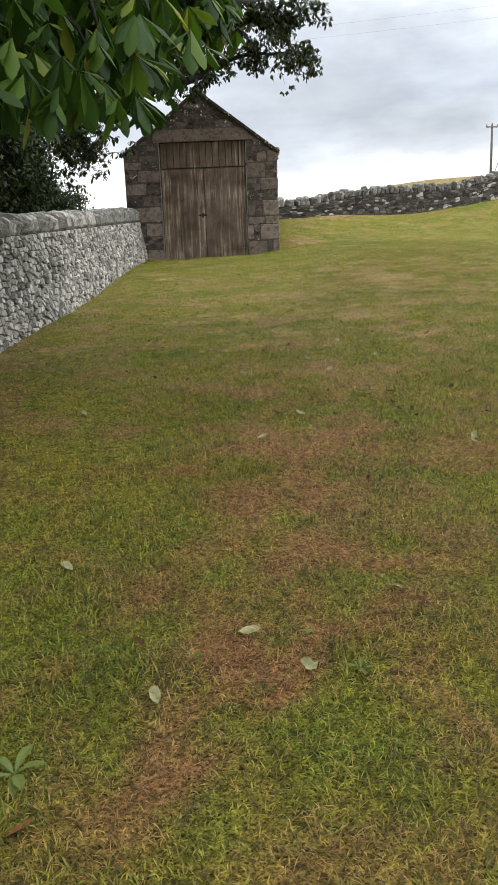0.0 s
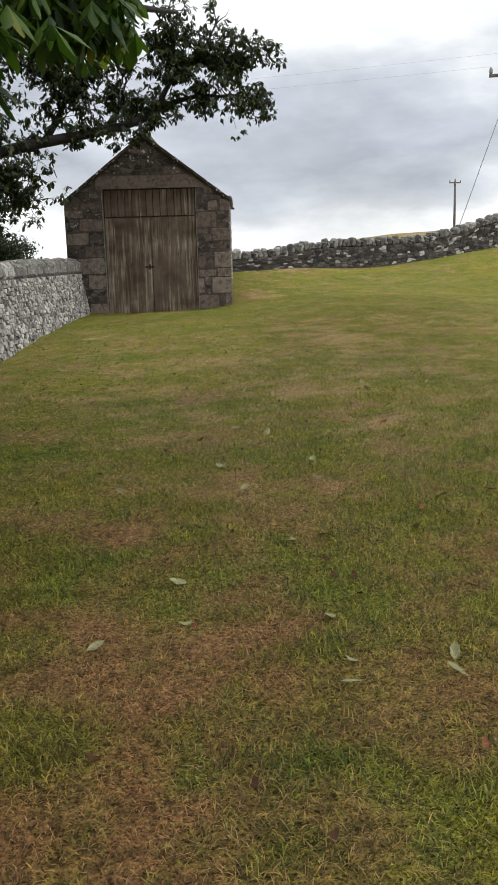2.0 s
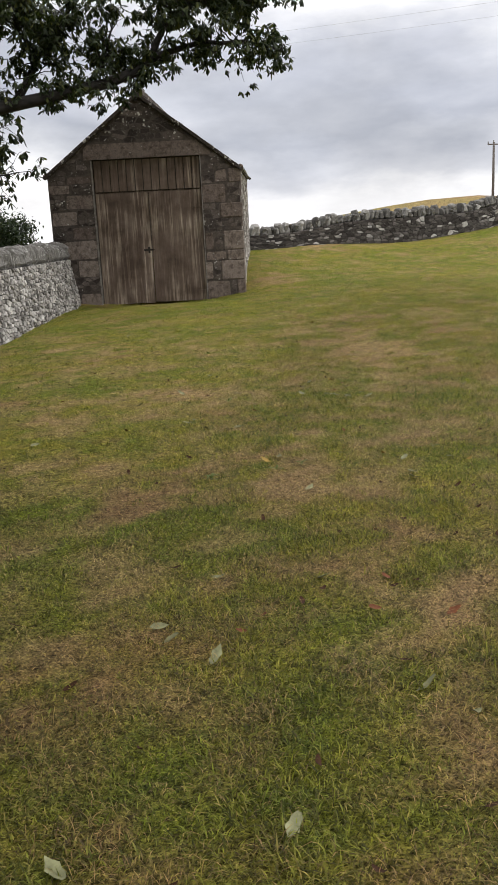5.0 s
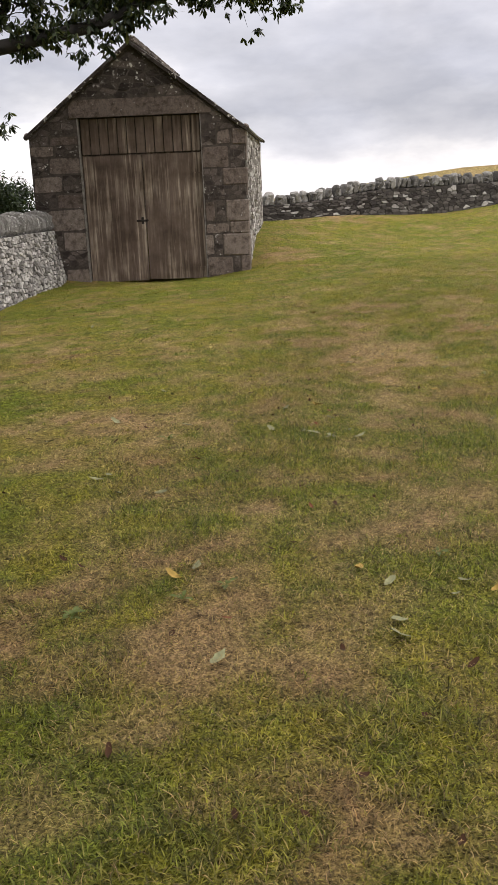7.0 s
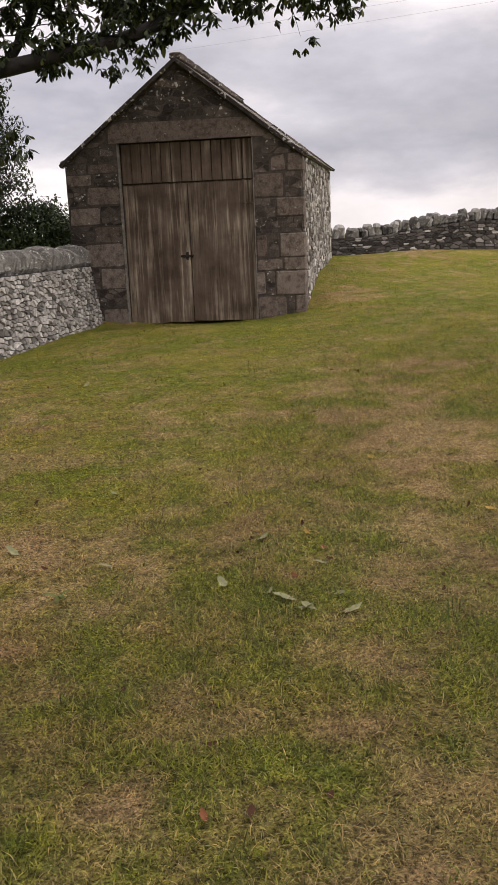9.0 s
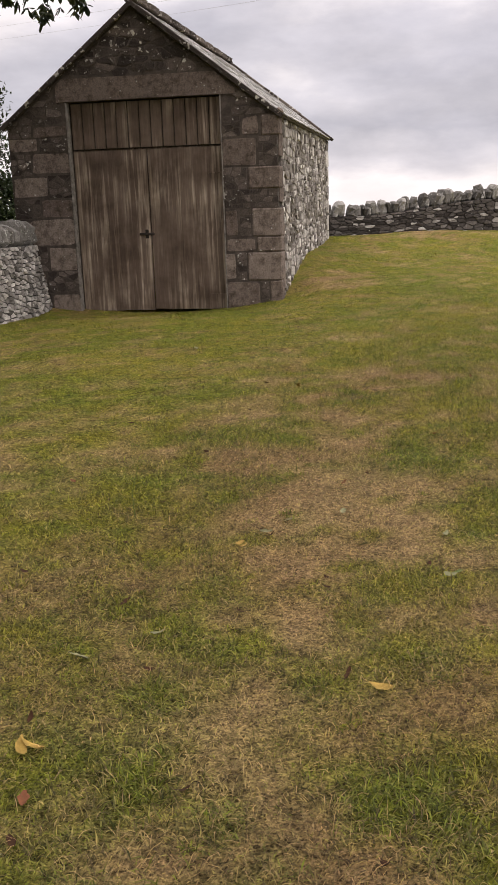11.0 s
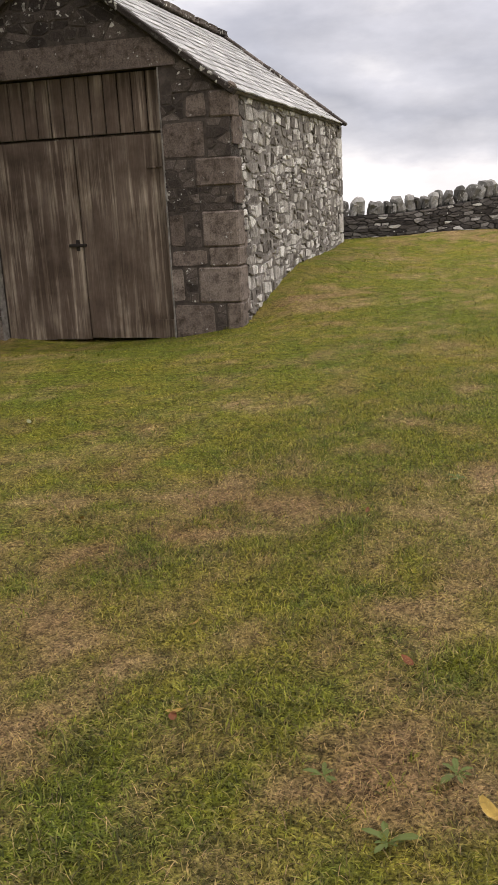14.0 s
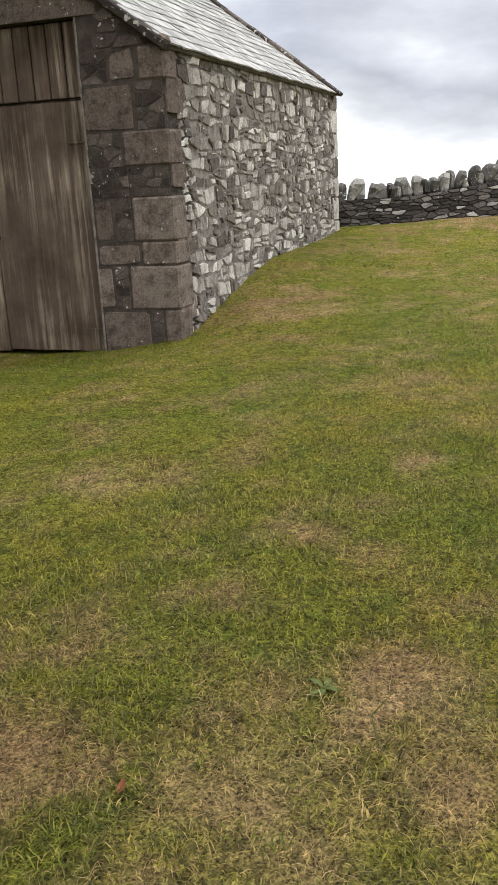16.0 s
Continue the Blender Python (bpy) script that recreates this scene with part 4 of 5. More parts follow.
    box("rail", D0 + 0.01, D1 - 0.01, 0.165, 0.24, DSPLIT - 0.07, DSPLIT + 0.07, M_WOOD, shed, "rail behind the boards")


build_shed()


# ---- trees ----
def leaf_cloud(points, size, rng, droop=0.3, palmate=False, spread=0.5):
    """Leaves at points; each has a way of its own. palmate: five leaflets from one stalk."""
    pts = np.asarray(points, float)
    n = len(pts)
    gen = np.random.default_rng(rng.randrange(1 << 30))
    verts, faces = [], []
    k = 5 if palmate else 1
    yaw0 = gen.uniform(0, 2 * np.pi, n)
    for j in range(k):
        yaw = yaw0 + (j - (k - 1) / 2) * 0.62 + gen.normal(0, 0.1, n)
        pitch = -droop + gen.normal(0, spread, n) * (0.5 if palmate else 1.0) - (0.25 if palmate else 0)
        length = size * gen.uniform(0.7, 1.25, n) * (1.0 if not palmate else (1.15 - 0.16 * abs(j - 2)))
        wide = length * (0.19 if palmate else 0.27)
        d = np.stack([np.cos(yaw) * np.cos(pitch), np.sin(yaw) * np.cos(pitch), np.sin(pitch)], 1)
        sde = np.stack([-np.sin(yaw), np.cos(yaw), gen.normal(0, 0.35, n)], 1)
        up = np.cross(d, sde)
        L, W = length[:, None], wide[:, None]
        broad = 0.68 if palmate else 0.45
        rib = pts + d * L * broad * 0.9 + up * W * 0.12
        tip = pts + d * L + np.array([0, 0, -0.12]) * L
        outline = [pts]
        for along, out in ((0.36, 0.5), (broad, 1.0), (0.9, 0.55)):
            outline.append(pts + d * L * along + sde * W * out - up * W * 0.22 * out - np.array([0, 0, 0.1]) * L * along ** 3)
        outline.append(tip)
        for along, out in ((0.9, 0.55), (broad, 1.0), (0.36, 0.5)):
            outline.append(pts + d * L * along - sde * W * out - up * W * 0.22 * out - np.array([0, 0, 0.1]) * L * along ** 3)
        o = sum(len(v) for v in verts)
        m = len(outline)
        verts.append(np.concatenate(outline + [rib]))
        i = np.arange(n) + o
        faces.append(np.concatenate([np.stack([i + q * n, i + m * n, i + (q + 1) % m * n], 1) for q in range(m)]))
    return np.concatenate(verts), np.concatenate(faces)


def fast_mesh(name, verts, faces, mat, parent=None):
    me = bpy.data.meshes.new(name)
    nv, nf = len(verts), len(faces)
    me.vertices.add(nv)
    me.vertices.foreach_set("co", np.asarray(verts, np.float32).ravel())
    me.loops.add(nf * 3)
    me.loops.foreach_set("vertex_index", np.asarray(faces, np.int32).ravel())
    me.polygons.add(nf)
    me.polygons.foreach_set("loop_start", np.arange(nf, dtype=np.int32) * 3)
    me.update(calc_edges=True)
    me.materials.append(mat)
    ob = new(name, me)
    ob.parent = parent
    return ob


def twigs_from(path, rng, count, reach, up=0.4):
    """Crooked side shoots off a limb, some of them bare, and where their leaves sit: bunched towards the tips."""
    pieces, spots = [], []
    pts = [Vector(p) for p in path]
    for _ in range(count):
        i = rng.randrange(len(pts) - 1)
        p = pts[i].lerp(pts[i + 1], rng.random())
        d = Vector((rng.gauss(0, 1), rng.gauss(0, 0.8), rng.gauss(up, 0.8))).normalized()
        ln = reach * rng.uniform(0.4, 1.3)
        bare = rng.random() < 0.16
        line = [p]
        for q in range(5):
            d = (d + Vector((rng.gauss(0, 0.36), rng.gauss(0, 0.36), rng.gauss(0.02, 0.33)))).normalized()
            line.append(line[-1] + d * ln / 5)
            if bare or q < 2:
                continue
            side = line[-1] + Vector((rng.gauss(0, 0.13), rng.gauss(0, 0.13), rng.gauss(0.02, 0.1)))
            pieces.append(tube([line[-1], line[-1].lerp(side, 0.5) + Vector((0, 0, 0.015)), side], [0.007, 0.005, 0.003], 3))
            for _ in range(5):
                spots.append(side + Vector((rng.gauss(0, 0.07), rng.gauss(0, 0.07), rng.gauss(-0.02, 0.05))))
        pieces.append(tube(line, [0.018, 0.014, 0.011, 0.008, 0.006, 0.003], 4))
    return pieces, spots


def clump(spots, per, sigma, rng):
    return [(s[0] + rng.gauss(0, sigma), s[1] + rng.gauss(0, sigma), s[2] + rng.gauss(0, sigma * 0.8)) for s in spots for _ in range(per)]


def build_ash():
    """The old tree whose long limb reaches over the shed's ridge."""
    rng = random.Random(8)
    z0 = float(ground(-6.5, 26)) - 0.1
    tree = tagged(new("tree"), "old broadleaf tree with a long limb over the shed", "tree")
    tree.location = (-6.5, 26, z0)

    def rel(path):
        return [tuple(Vector(p) - Vector(tree.location)) for p in path]
    main = [(-6.3, 25.9, 1.9), (-4.6, 25.4, 2.45), (-2.8, 25.0, 2.85), (-1.24, 24.8, 3.2), (-0.17, 24.7, 3.38), (0.82, 24.7, 3.58), (1.4, 24.7, 3.78), (1.78, 24.7, 4.05)]
    limbs = [(main, [0.28, 0.2, 0.155, 0.13, 0.115, 0.105, 0.095, 0.078]),
             ([(1.78, 24.7, 4.05), (2.3, 24.5, 4.17), (2.75, 24.4, 4.27), (3.1, 24.2, 4.2), (3.5, 24.1, 4.22), (3.95, 24, 4.12), (4.35, 24, 3.98)], [0.07, 0.058, 0.048, 0.04, 0.03, 0.02, 0.009]),
             ([(1.72, 24.7, 4.0), (1.88, 24.7, 4.35), (2.1, 24.6, 4.7), (2.5, 24.6, 5.0), (2.9, 24.4, 5.4), (3.2, 24.3, 6.0)], [0.075, 0.065, 0.055, 0.045, 0.03, 0.012]),
             ([(2.2, 24.6, 4.8), (1.95, 24.5, 5.1), (2.0, 24.4, 5.5), (1.7, 24.3, 6.1)], [0.04, 0.032, 0.024, 0.01]),
             ([(2.5, 24.6, 5.0), (3.1, 24.5, 5.05), (3.6, 24.3, 5.0), (4.1, 24.2, 5.2)], [0.035, 0.028, 0.02, 0.008]),
             ([(-1.0, 24.8, 3.26), (-0.7, 24.9, 3.7), (-0.45, 25.0, 4.2), (-0.1, 25.0, 4.5), (0.2, 25.1, 5.0), (0.8, 25.2, 5.6)], [0.09, 0.078, 0.066, 0.055, 0.04, 0.015]),
             ([(-0.45, 25.0, 4.2), (-0.8, 25.1, 4.6), (-0.9, 25.0, 5.1), (-1.3, 25.0, 5.7)], [0.05, 0.042, 0.03, 0.012]),
             ([(0.3, 24.7, 3.48), (0.75, 24.9, 3.9), (0.9, 25.0, 4.3), (1.1, 25.0, 4.9)], [0.045, 0.036, 0.026, 0.01]),
             ([(-2.8, 25.0, 2.85), (-2.4, 24.6, 3.6), (-2.3, 24.4, 4.6), (-1.8, 24.2, 5.8)], [0.12, 0.1, 0.07, 0.03]),
             ([(-4.2, 25.3, 2.5), (-3.2, 24.4, 2.5), (-2.4, 24.0, 2.5), (-1.9, 23.9, 2.3), (-1.65, 23.9, 1.75)], [0.08, 0.06, 0.04, 0.025, 0.01])]
    trunk = tube(rel([(-6.5, 26, z0), (-6.45, 26, 0.4), (-6.3, 25.9, 1.9), (-6.4, 26, 4.2), (-6.0, 26.2, 7.0), (-6.2, 26, 10)]), [0.55, 0.45, 0.4, 0.32, 0.2, 0.05], 10)
    pieces, spots = [trunk], []
    for path, radii in limbs:
        pieces.append(tube(rel(path), radii, 8))
    for (path, radii), count, reach in zip(limbs, (34, 34, 40, 32, 34, 50, 40, 24, 64, 76), (0.5, 0.55, 0.75, 0.65, 0.65, 0.75, 0.75, 0.55, 0.95, 0.95)):
        src = path[2:] if path is main else path[1:]
        tw, sp = twigs_from(src, rng, count, reach, 0.25 if path is limbs[1][0] else 0.5)
        pieces += [(rel(v), f) for v, f in tw]
        spots += sp
    mesh_object("trunk", *join(pieces), M_BARK, tree, "dark bark trunk and limbs", smooth=True)
    sprays, leaves = clump(spots, 1, 0.06, rng), []
    # the head of the tree, out of sight above
    for _ in range(620):
        a, b = rng.uniform(0, 2 * math.pi), rng.random() ** 0.5
        c = (-6.4 + 5.0 * b * math.cos(a), 26 + 4.0 * b * math.sin(a), rng.uniform(3.6, 10.0) - 1.5 * b)
        leaves += clump([c], 22, 0.32, rng)
    v, f = leaf_cloud([tuple(Vector(p) - Vector(tree.location)) for p in leaves], 0.13, rng, 0.35, False, 0.7)
    v2, f2 = leaf_cloud([tuple(Vector(p) - Vector(tree.location)) for p in sprays], 0.14, rng, 0.45, True, 0.8)
    v, f = np.concatenate([v, v2]), np.concatenate([f, f2 + len(v)])
    fast_mesh("crown", v, f, M_LEAF, tree)["label"] = "crown of small dark green leaves"


def build_chestnut():
    """The chestnut by the start of the walk: large drooping leaves overhead."""
    rng = random.Random(15)
    base = Vector((-7.0, 8.0, float(ground(-7.0, 8.0)) - 0.1))
    tree = tagged(new("chestnut_tree"), "chestnut tree behind the dyke with low drooping leafy branches", "tree")
    tree.location = base
    limbs = [([(-7, 8, 1.6), (-5.2, 8.2, 2.5), (-3.4, 8.8, 2.85), (-1.8, 9.8, 2.9), (-0.6, 10.9, 2.95), (0.2, 11.6, 3.05)], [0.28, 0.2, 0.14, 0.09, 0.05, 0.015]),
             ([(-5.2, 8.2, 2.5), (-3.9, 7.4, 2.55), (-3.0, 6.6, 2.35), (-2.5, 6.0, 2.0)], [0.14, 0.1, 0.06, 0.015]),
             ([(-3.4, 8.8, 2.85), (-2.4, 8.6, 2.5), (-1.9, 8.4, 2.15)], [0.08, 0.05, 0.015]),
             ([(-7, 8, 2.4), (-5, 6, 3.9), (-2.6, 4.4, 4.4), (-1, 4, 4.3)], [0.22, 0.16, 0.09, 0.02])]
    pieces = [tube([tuple(Vector(p) - base) for p in ((-7, 8, base.z), (-7, 8, 0.5), (-7, 8, 2.4), (-6.8, 8.1, 5), (-7, 8, 9))], [0.5, 0.42, 0.36, 0.25, 0.06], 10)]
    pieces += [tube([tuple(Vector(p) - base) for p in path], r, 8) for path, r in limbs]
    spots = []
    def skirt(y):
        """How low the branches hang along the dyke."""
        s = (y - 4.6) / 7
        return 1.27 + 0.7 * max(s, 0) if s < 0.4 else 1.55 + 0.62 * min(1, (s - 0.4) / 0.1) + 0.9 * max(0, s - 0.5)
    for _ in range(210):
        s = rng.random() ** 1.5 * 0.88
        c = Vector((-2.95, 4.6, 0)).lerp(Vector((-0.3, 11.6, 0)), s)
        low = skirt(c.y) + 0.12
        side = rng.gauss(0, 0.35) - (0.35 if rng.random() < 0.4 else 0)
        z = low + min(rng.expovariate(1.5), 2.6) * (1 if s < 0.75 else 0.6)
        spots.append((c.x + side * 0.9, c.y - side * 0.4, z))
    for _ in range(26):
        spots.insert(0, (rng.uniform(-1.35, -0.6), rng.uniform(10.5, 11.6), rng.uniform(2.75, 3.8)))
    for _ in range(120):
        s = rng.random()
        spots.append((-2.9 - rng.random() * 3 + s * 0.8, 5.2 + 7 * s, rng.uniform(1.7, 4.2)))
    for _ in range(420):
        a, b = rng.uniform(0, 2 * math.pi), rng.random() ** 0.5
        spots.append((-5.2 + 4.8 * b * math.cos(a), 7.0 + 5.0 * b * math.sin(a), 4.0 + rng.random() * 4.5 - b))
    tw = []
    for s in spots[:200]:
        p = Vector(s) + Vector((rng.uniform(-0.3, 0), rng.uniform(-0.15, 0.15), 0.35)) - base
        q = Vector(s) - base
        tw.append(tube([tuple(p), tuple(p.lerp(q, 0.5) + Vector((0, 0, 0.06))), tuple(q)], [0.014, 0.01, 0.005], 4))
    mesh_object("trunk", *join(pieces + tw), M_BARK, tree, "grey-brown trunk and limbs", smooth=True)
    leaves = clump(spots[:356], 11, 0.22, rng) + clump(spots[356:], 11, 0.45, rng)
    # no leaf hangs below the drooping skirt of the branches
    leaves = [p for p in leaves if p[2] > skirt(p[1]) and p[0] < -0.45]
    v, f = leaf_cloud([tuple(Vector(p) - base) for p in leaves], 0.19, rng, 0.6, True, 0.6)
    fast_mesh("crown", v, f, M_CHESTNUT, tree)["label"] = "crown of broad drooping green leaves, a few yellowed"


def shrub(label, centre, radii, clumps, per, rng):
    z0 = float(ground(centre[0], centre[1])) - 0.08
    ob = tagged(new("shrub"), label, "shrub", "shrubs behind the dyke")
    base = Vector((centre[0], centre[1], z0))
    ob.location = base
    stems, leaves = [], []
    for _ in range(clumps):
        d = Vector((rng.gauss(0, 1), rng.gauss(0, 1), rng.gauss(0.1, 1))).normalized()
        k = rng.uniform(0.35, 1.0) ** 0.5 * (0.86 + 0.24 * noise.noise(d * 2.2 + Vector(centre)))
        c = Vector((centre[0] + d.x * radii[0] * k, centre[1] + d.y * radii[1] * k, max(z0 + 0.2, centre[2] + d.z * radii[2] * k)))
        leaves += clump([c], per, 0.17, rng)
        if rng.random() < 0.25:
            m = (base + Vector((0, 0, 0.6))).lerp(c, 0.5) + Vector((0, 0, 0.2))
            stems.append(tube([tuple(Vector((rng.uniform(-0.3, 0.3), rng.uniform(-0.3, 0.3), 0))), tuple(m - base), tuple(c - base)], [0.045, 0.025, 0.006], 5))
    mesh_object("stems", *join(stems), M_BARK, ob, "thin dark stems")
    v, f = leaf_cloud([tuple(Vector(p) - base) for p in leaves], 0.13, rng, 0.3, False, 0.7)
    fast_mesh("foliage", v, f, M_SHRUB, ob)


def build_beech():
    """The tall tree between the two others, which shades the dyke and the lawn's edge."""
    rng = random.Random(44)
    base = Vector((-8.2, 16.0, float(ground(-8.2, 16.0)) - 0.1))
    tree = tagged(new("tree"), "tall dense dark tree standing behind the dyke", "tree")
    tree.location = base
    pieces = [tube([(0, 0, 0), (0.1, 0, 1.5), (0, 0.1, 4), (0.2, 0, 8), (0, 0, 12)], [0.55, 0.45, 0.38, 0.22, 0.05], 10)]
    leaves = []
    for _ in range(1000):
        d = Vector((rng.gauss(0, 1), rng.gauss(0, 1), rng.gauss(0, 1))).normalized()
        k = rng.uniform(0.3, 1.0) ** 0.5 * (0.88 + 0.22 * noise.noise(d * 2.0))
        c = Vector((d.x * 6.4 * k, d.y * 7.4 * k, 7.8 + d.z * 5.6 * k))
        leaves += clump([c], 26, 0.34, rng)
        if rng.random() < 0.06:
            h = max(1.6, c.z - 2.2)
            pieces.append(tube([(0, 0, h), tuple(c * 0.5 + Vector((0, 0, h * 0.5 + 0.4))), tuple(c)], [0.11, 0.06, 0.01], 6))
    mesh_object("trunk", *join(pieces), M_BARK, tree, "dark trunk and limbs", smooth=True)
    v, f = leaf_cloud(leaves, 0.2, rng, 0.35, False, 0.7)
    fast_mesh("crown", v, f, M_SHRUB, tree)["label"] = "dense crown of dark leaves"


build_ash()
build_chestnut()
build_beech()
srng = random.Random(33)
shrub("dense dark green bush on the far side of the shed", (-3.3, 41.0, 0.0), (2.2, 2.0, 2.1), 600, 30, srng)
shrub("tall dark leafy tree-like shrub beyond the shed", (-6.7, 41.0, 2.6), (3.5, 2.4, 5.4), 1300, 30, srng)
shrub("broad dark shrub in the shade behind the dyke", (-4.3, 22.5, 1.5), (1.9, 4.2, 2.8), 1300, 30, srng)


# ---- the pole and its wires ----
def build_pole():
    x, y = 50.0, 110.0
    z0 = float(ground(x, y)) - 0.3
    pole = tagged(new("utility_pole"), "distant wooden utility pole with a crossarm on the hill", "utility pole")
    pole.location = (x, y, z0)
    top = 7.65 - z0
    mesh_object("post", *tube([(0, 0, 0), (0.02, 0, top * 0.5), (0, 0, top)], [0.17, 0.15, 0.12], 10), M_POLE, pole, smooth=True)
    arm = box("crossarm", -0.85, 0.85, -0.07, 0.07, top - 0.32, top - 0.18, M_POLE, pole, bev=0.01)
    arm.rotation_euler = (0, 0, radians(12))
    for dx in (-0.78, 0.0, 0.78):
        v, f = tube([(0, 0, 0), (0, 0, 0.1), (0, 0, 0.2), (0, 0, 0.26)], [0.04, 0.08, 0.07, 0.03], 8)
        mesh_object("insulator", v, f, M_PORCELAIN, pole, "grey insulator", (dx, 0.12 * dx * 1.7, top - 0.18 if dx else top))


def wire(label, a, b, sag, r):
    a, b = Vector(a), Vector(b)
    pts = [tuple(a.lerp(b, i / 24) - a - Vector((0, 0, sag * 4 * (i / 24) * (1 - i / 24)))) for i in range(25)]
    ob = mesh_object("overhead_wire", *tube(pts, [r] * 25, 5), M_WIRE, None, "", tuple(a))
    tagged(ob, label, "wire", "overhead wires")


build_pole()


def build_near_pole():
    """The pole beyond the field wall, whose crossarm carries the line behind the shed."""
    x, y = 18.75, 38.55
    z0 = float(ground(x, y)) - 0.3
    pole = tagged(new("utility_pole"), "wooden utility pole with a crossarm behind the field wall", "utility pole")
    pole.location = (x, y, z0)
    top = 8.0 - z0
    mesh_object("post", *tube([(0, 0, 0), (0.02, 0, top * 0.5), (0, 0, top)], [0.15, 0.13, 0.11], 12), M_POLE, pole, smooth=True)
    arm = box("crossarm", -1.15, 1.15, -0.06, 0.06, top - 0.68, top - 0.55, M_POLE, pole, bev=0.01)
    arm.rotation_euler = (0, 0, radians(-28))
    for dx in (-1.08, 0.0, 1.08):
        v, f = tube([(0, 0, 0), (0, 0, 0.08), (0, 0, 0.2), (0, 0, 0.3)], [0.03, 0.08, 0.075, 0.03], 8)
        mesh_object("insulator", v, f, M_PORCELAIN, pole, "grey insulator", (dx * 0.883, -dx * 0.469, top - 0.57 if dx else top))


build_near_pole()
wire("stay wire from the pole down to the field", (18.7, 38.6, 7.6), (16.75, 40.4, float(ground(16.75, 40.4)) - 0.05), 0.0, 0.02)
wire("thin overhead power line passing behind the shed", (17.8, 39.05, 7.75), (-32.0, 70.0, 8.6), 0.5, 0.0035)
wire("thin overhead power line passing behind the shed", (18.75, 38.55, 8.28), (-31.0, 69.5, 9.1), 0.5, 0.0035)


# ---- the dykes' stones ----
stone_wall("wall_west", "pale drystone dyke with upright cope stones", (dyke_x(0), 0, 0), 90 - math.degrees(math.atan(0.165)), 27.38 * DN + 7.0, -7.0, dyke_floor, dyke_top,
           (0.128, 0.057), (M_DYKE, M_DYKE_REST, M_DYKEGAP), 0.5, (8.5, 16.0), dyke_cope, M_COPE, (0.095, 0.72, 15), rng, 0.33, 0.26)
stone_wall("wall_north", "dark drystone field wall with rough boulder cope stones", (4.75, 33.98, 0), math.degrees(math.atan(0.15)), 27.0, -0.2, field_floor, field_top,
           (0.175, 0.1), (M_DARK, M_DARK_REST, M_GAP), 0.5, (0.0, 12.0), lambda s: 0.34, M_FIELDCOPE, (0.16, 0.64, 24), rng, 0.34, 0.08)


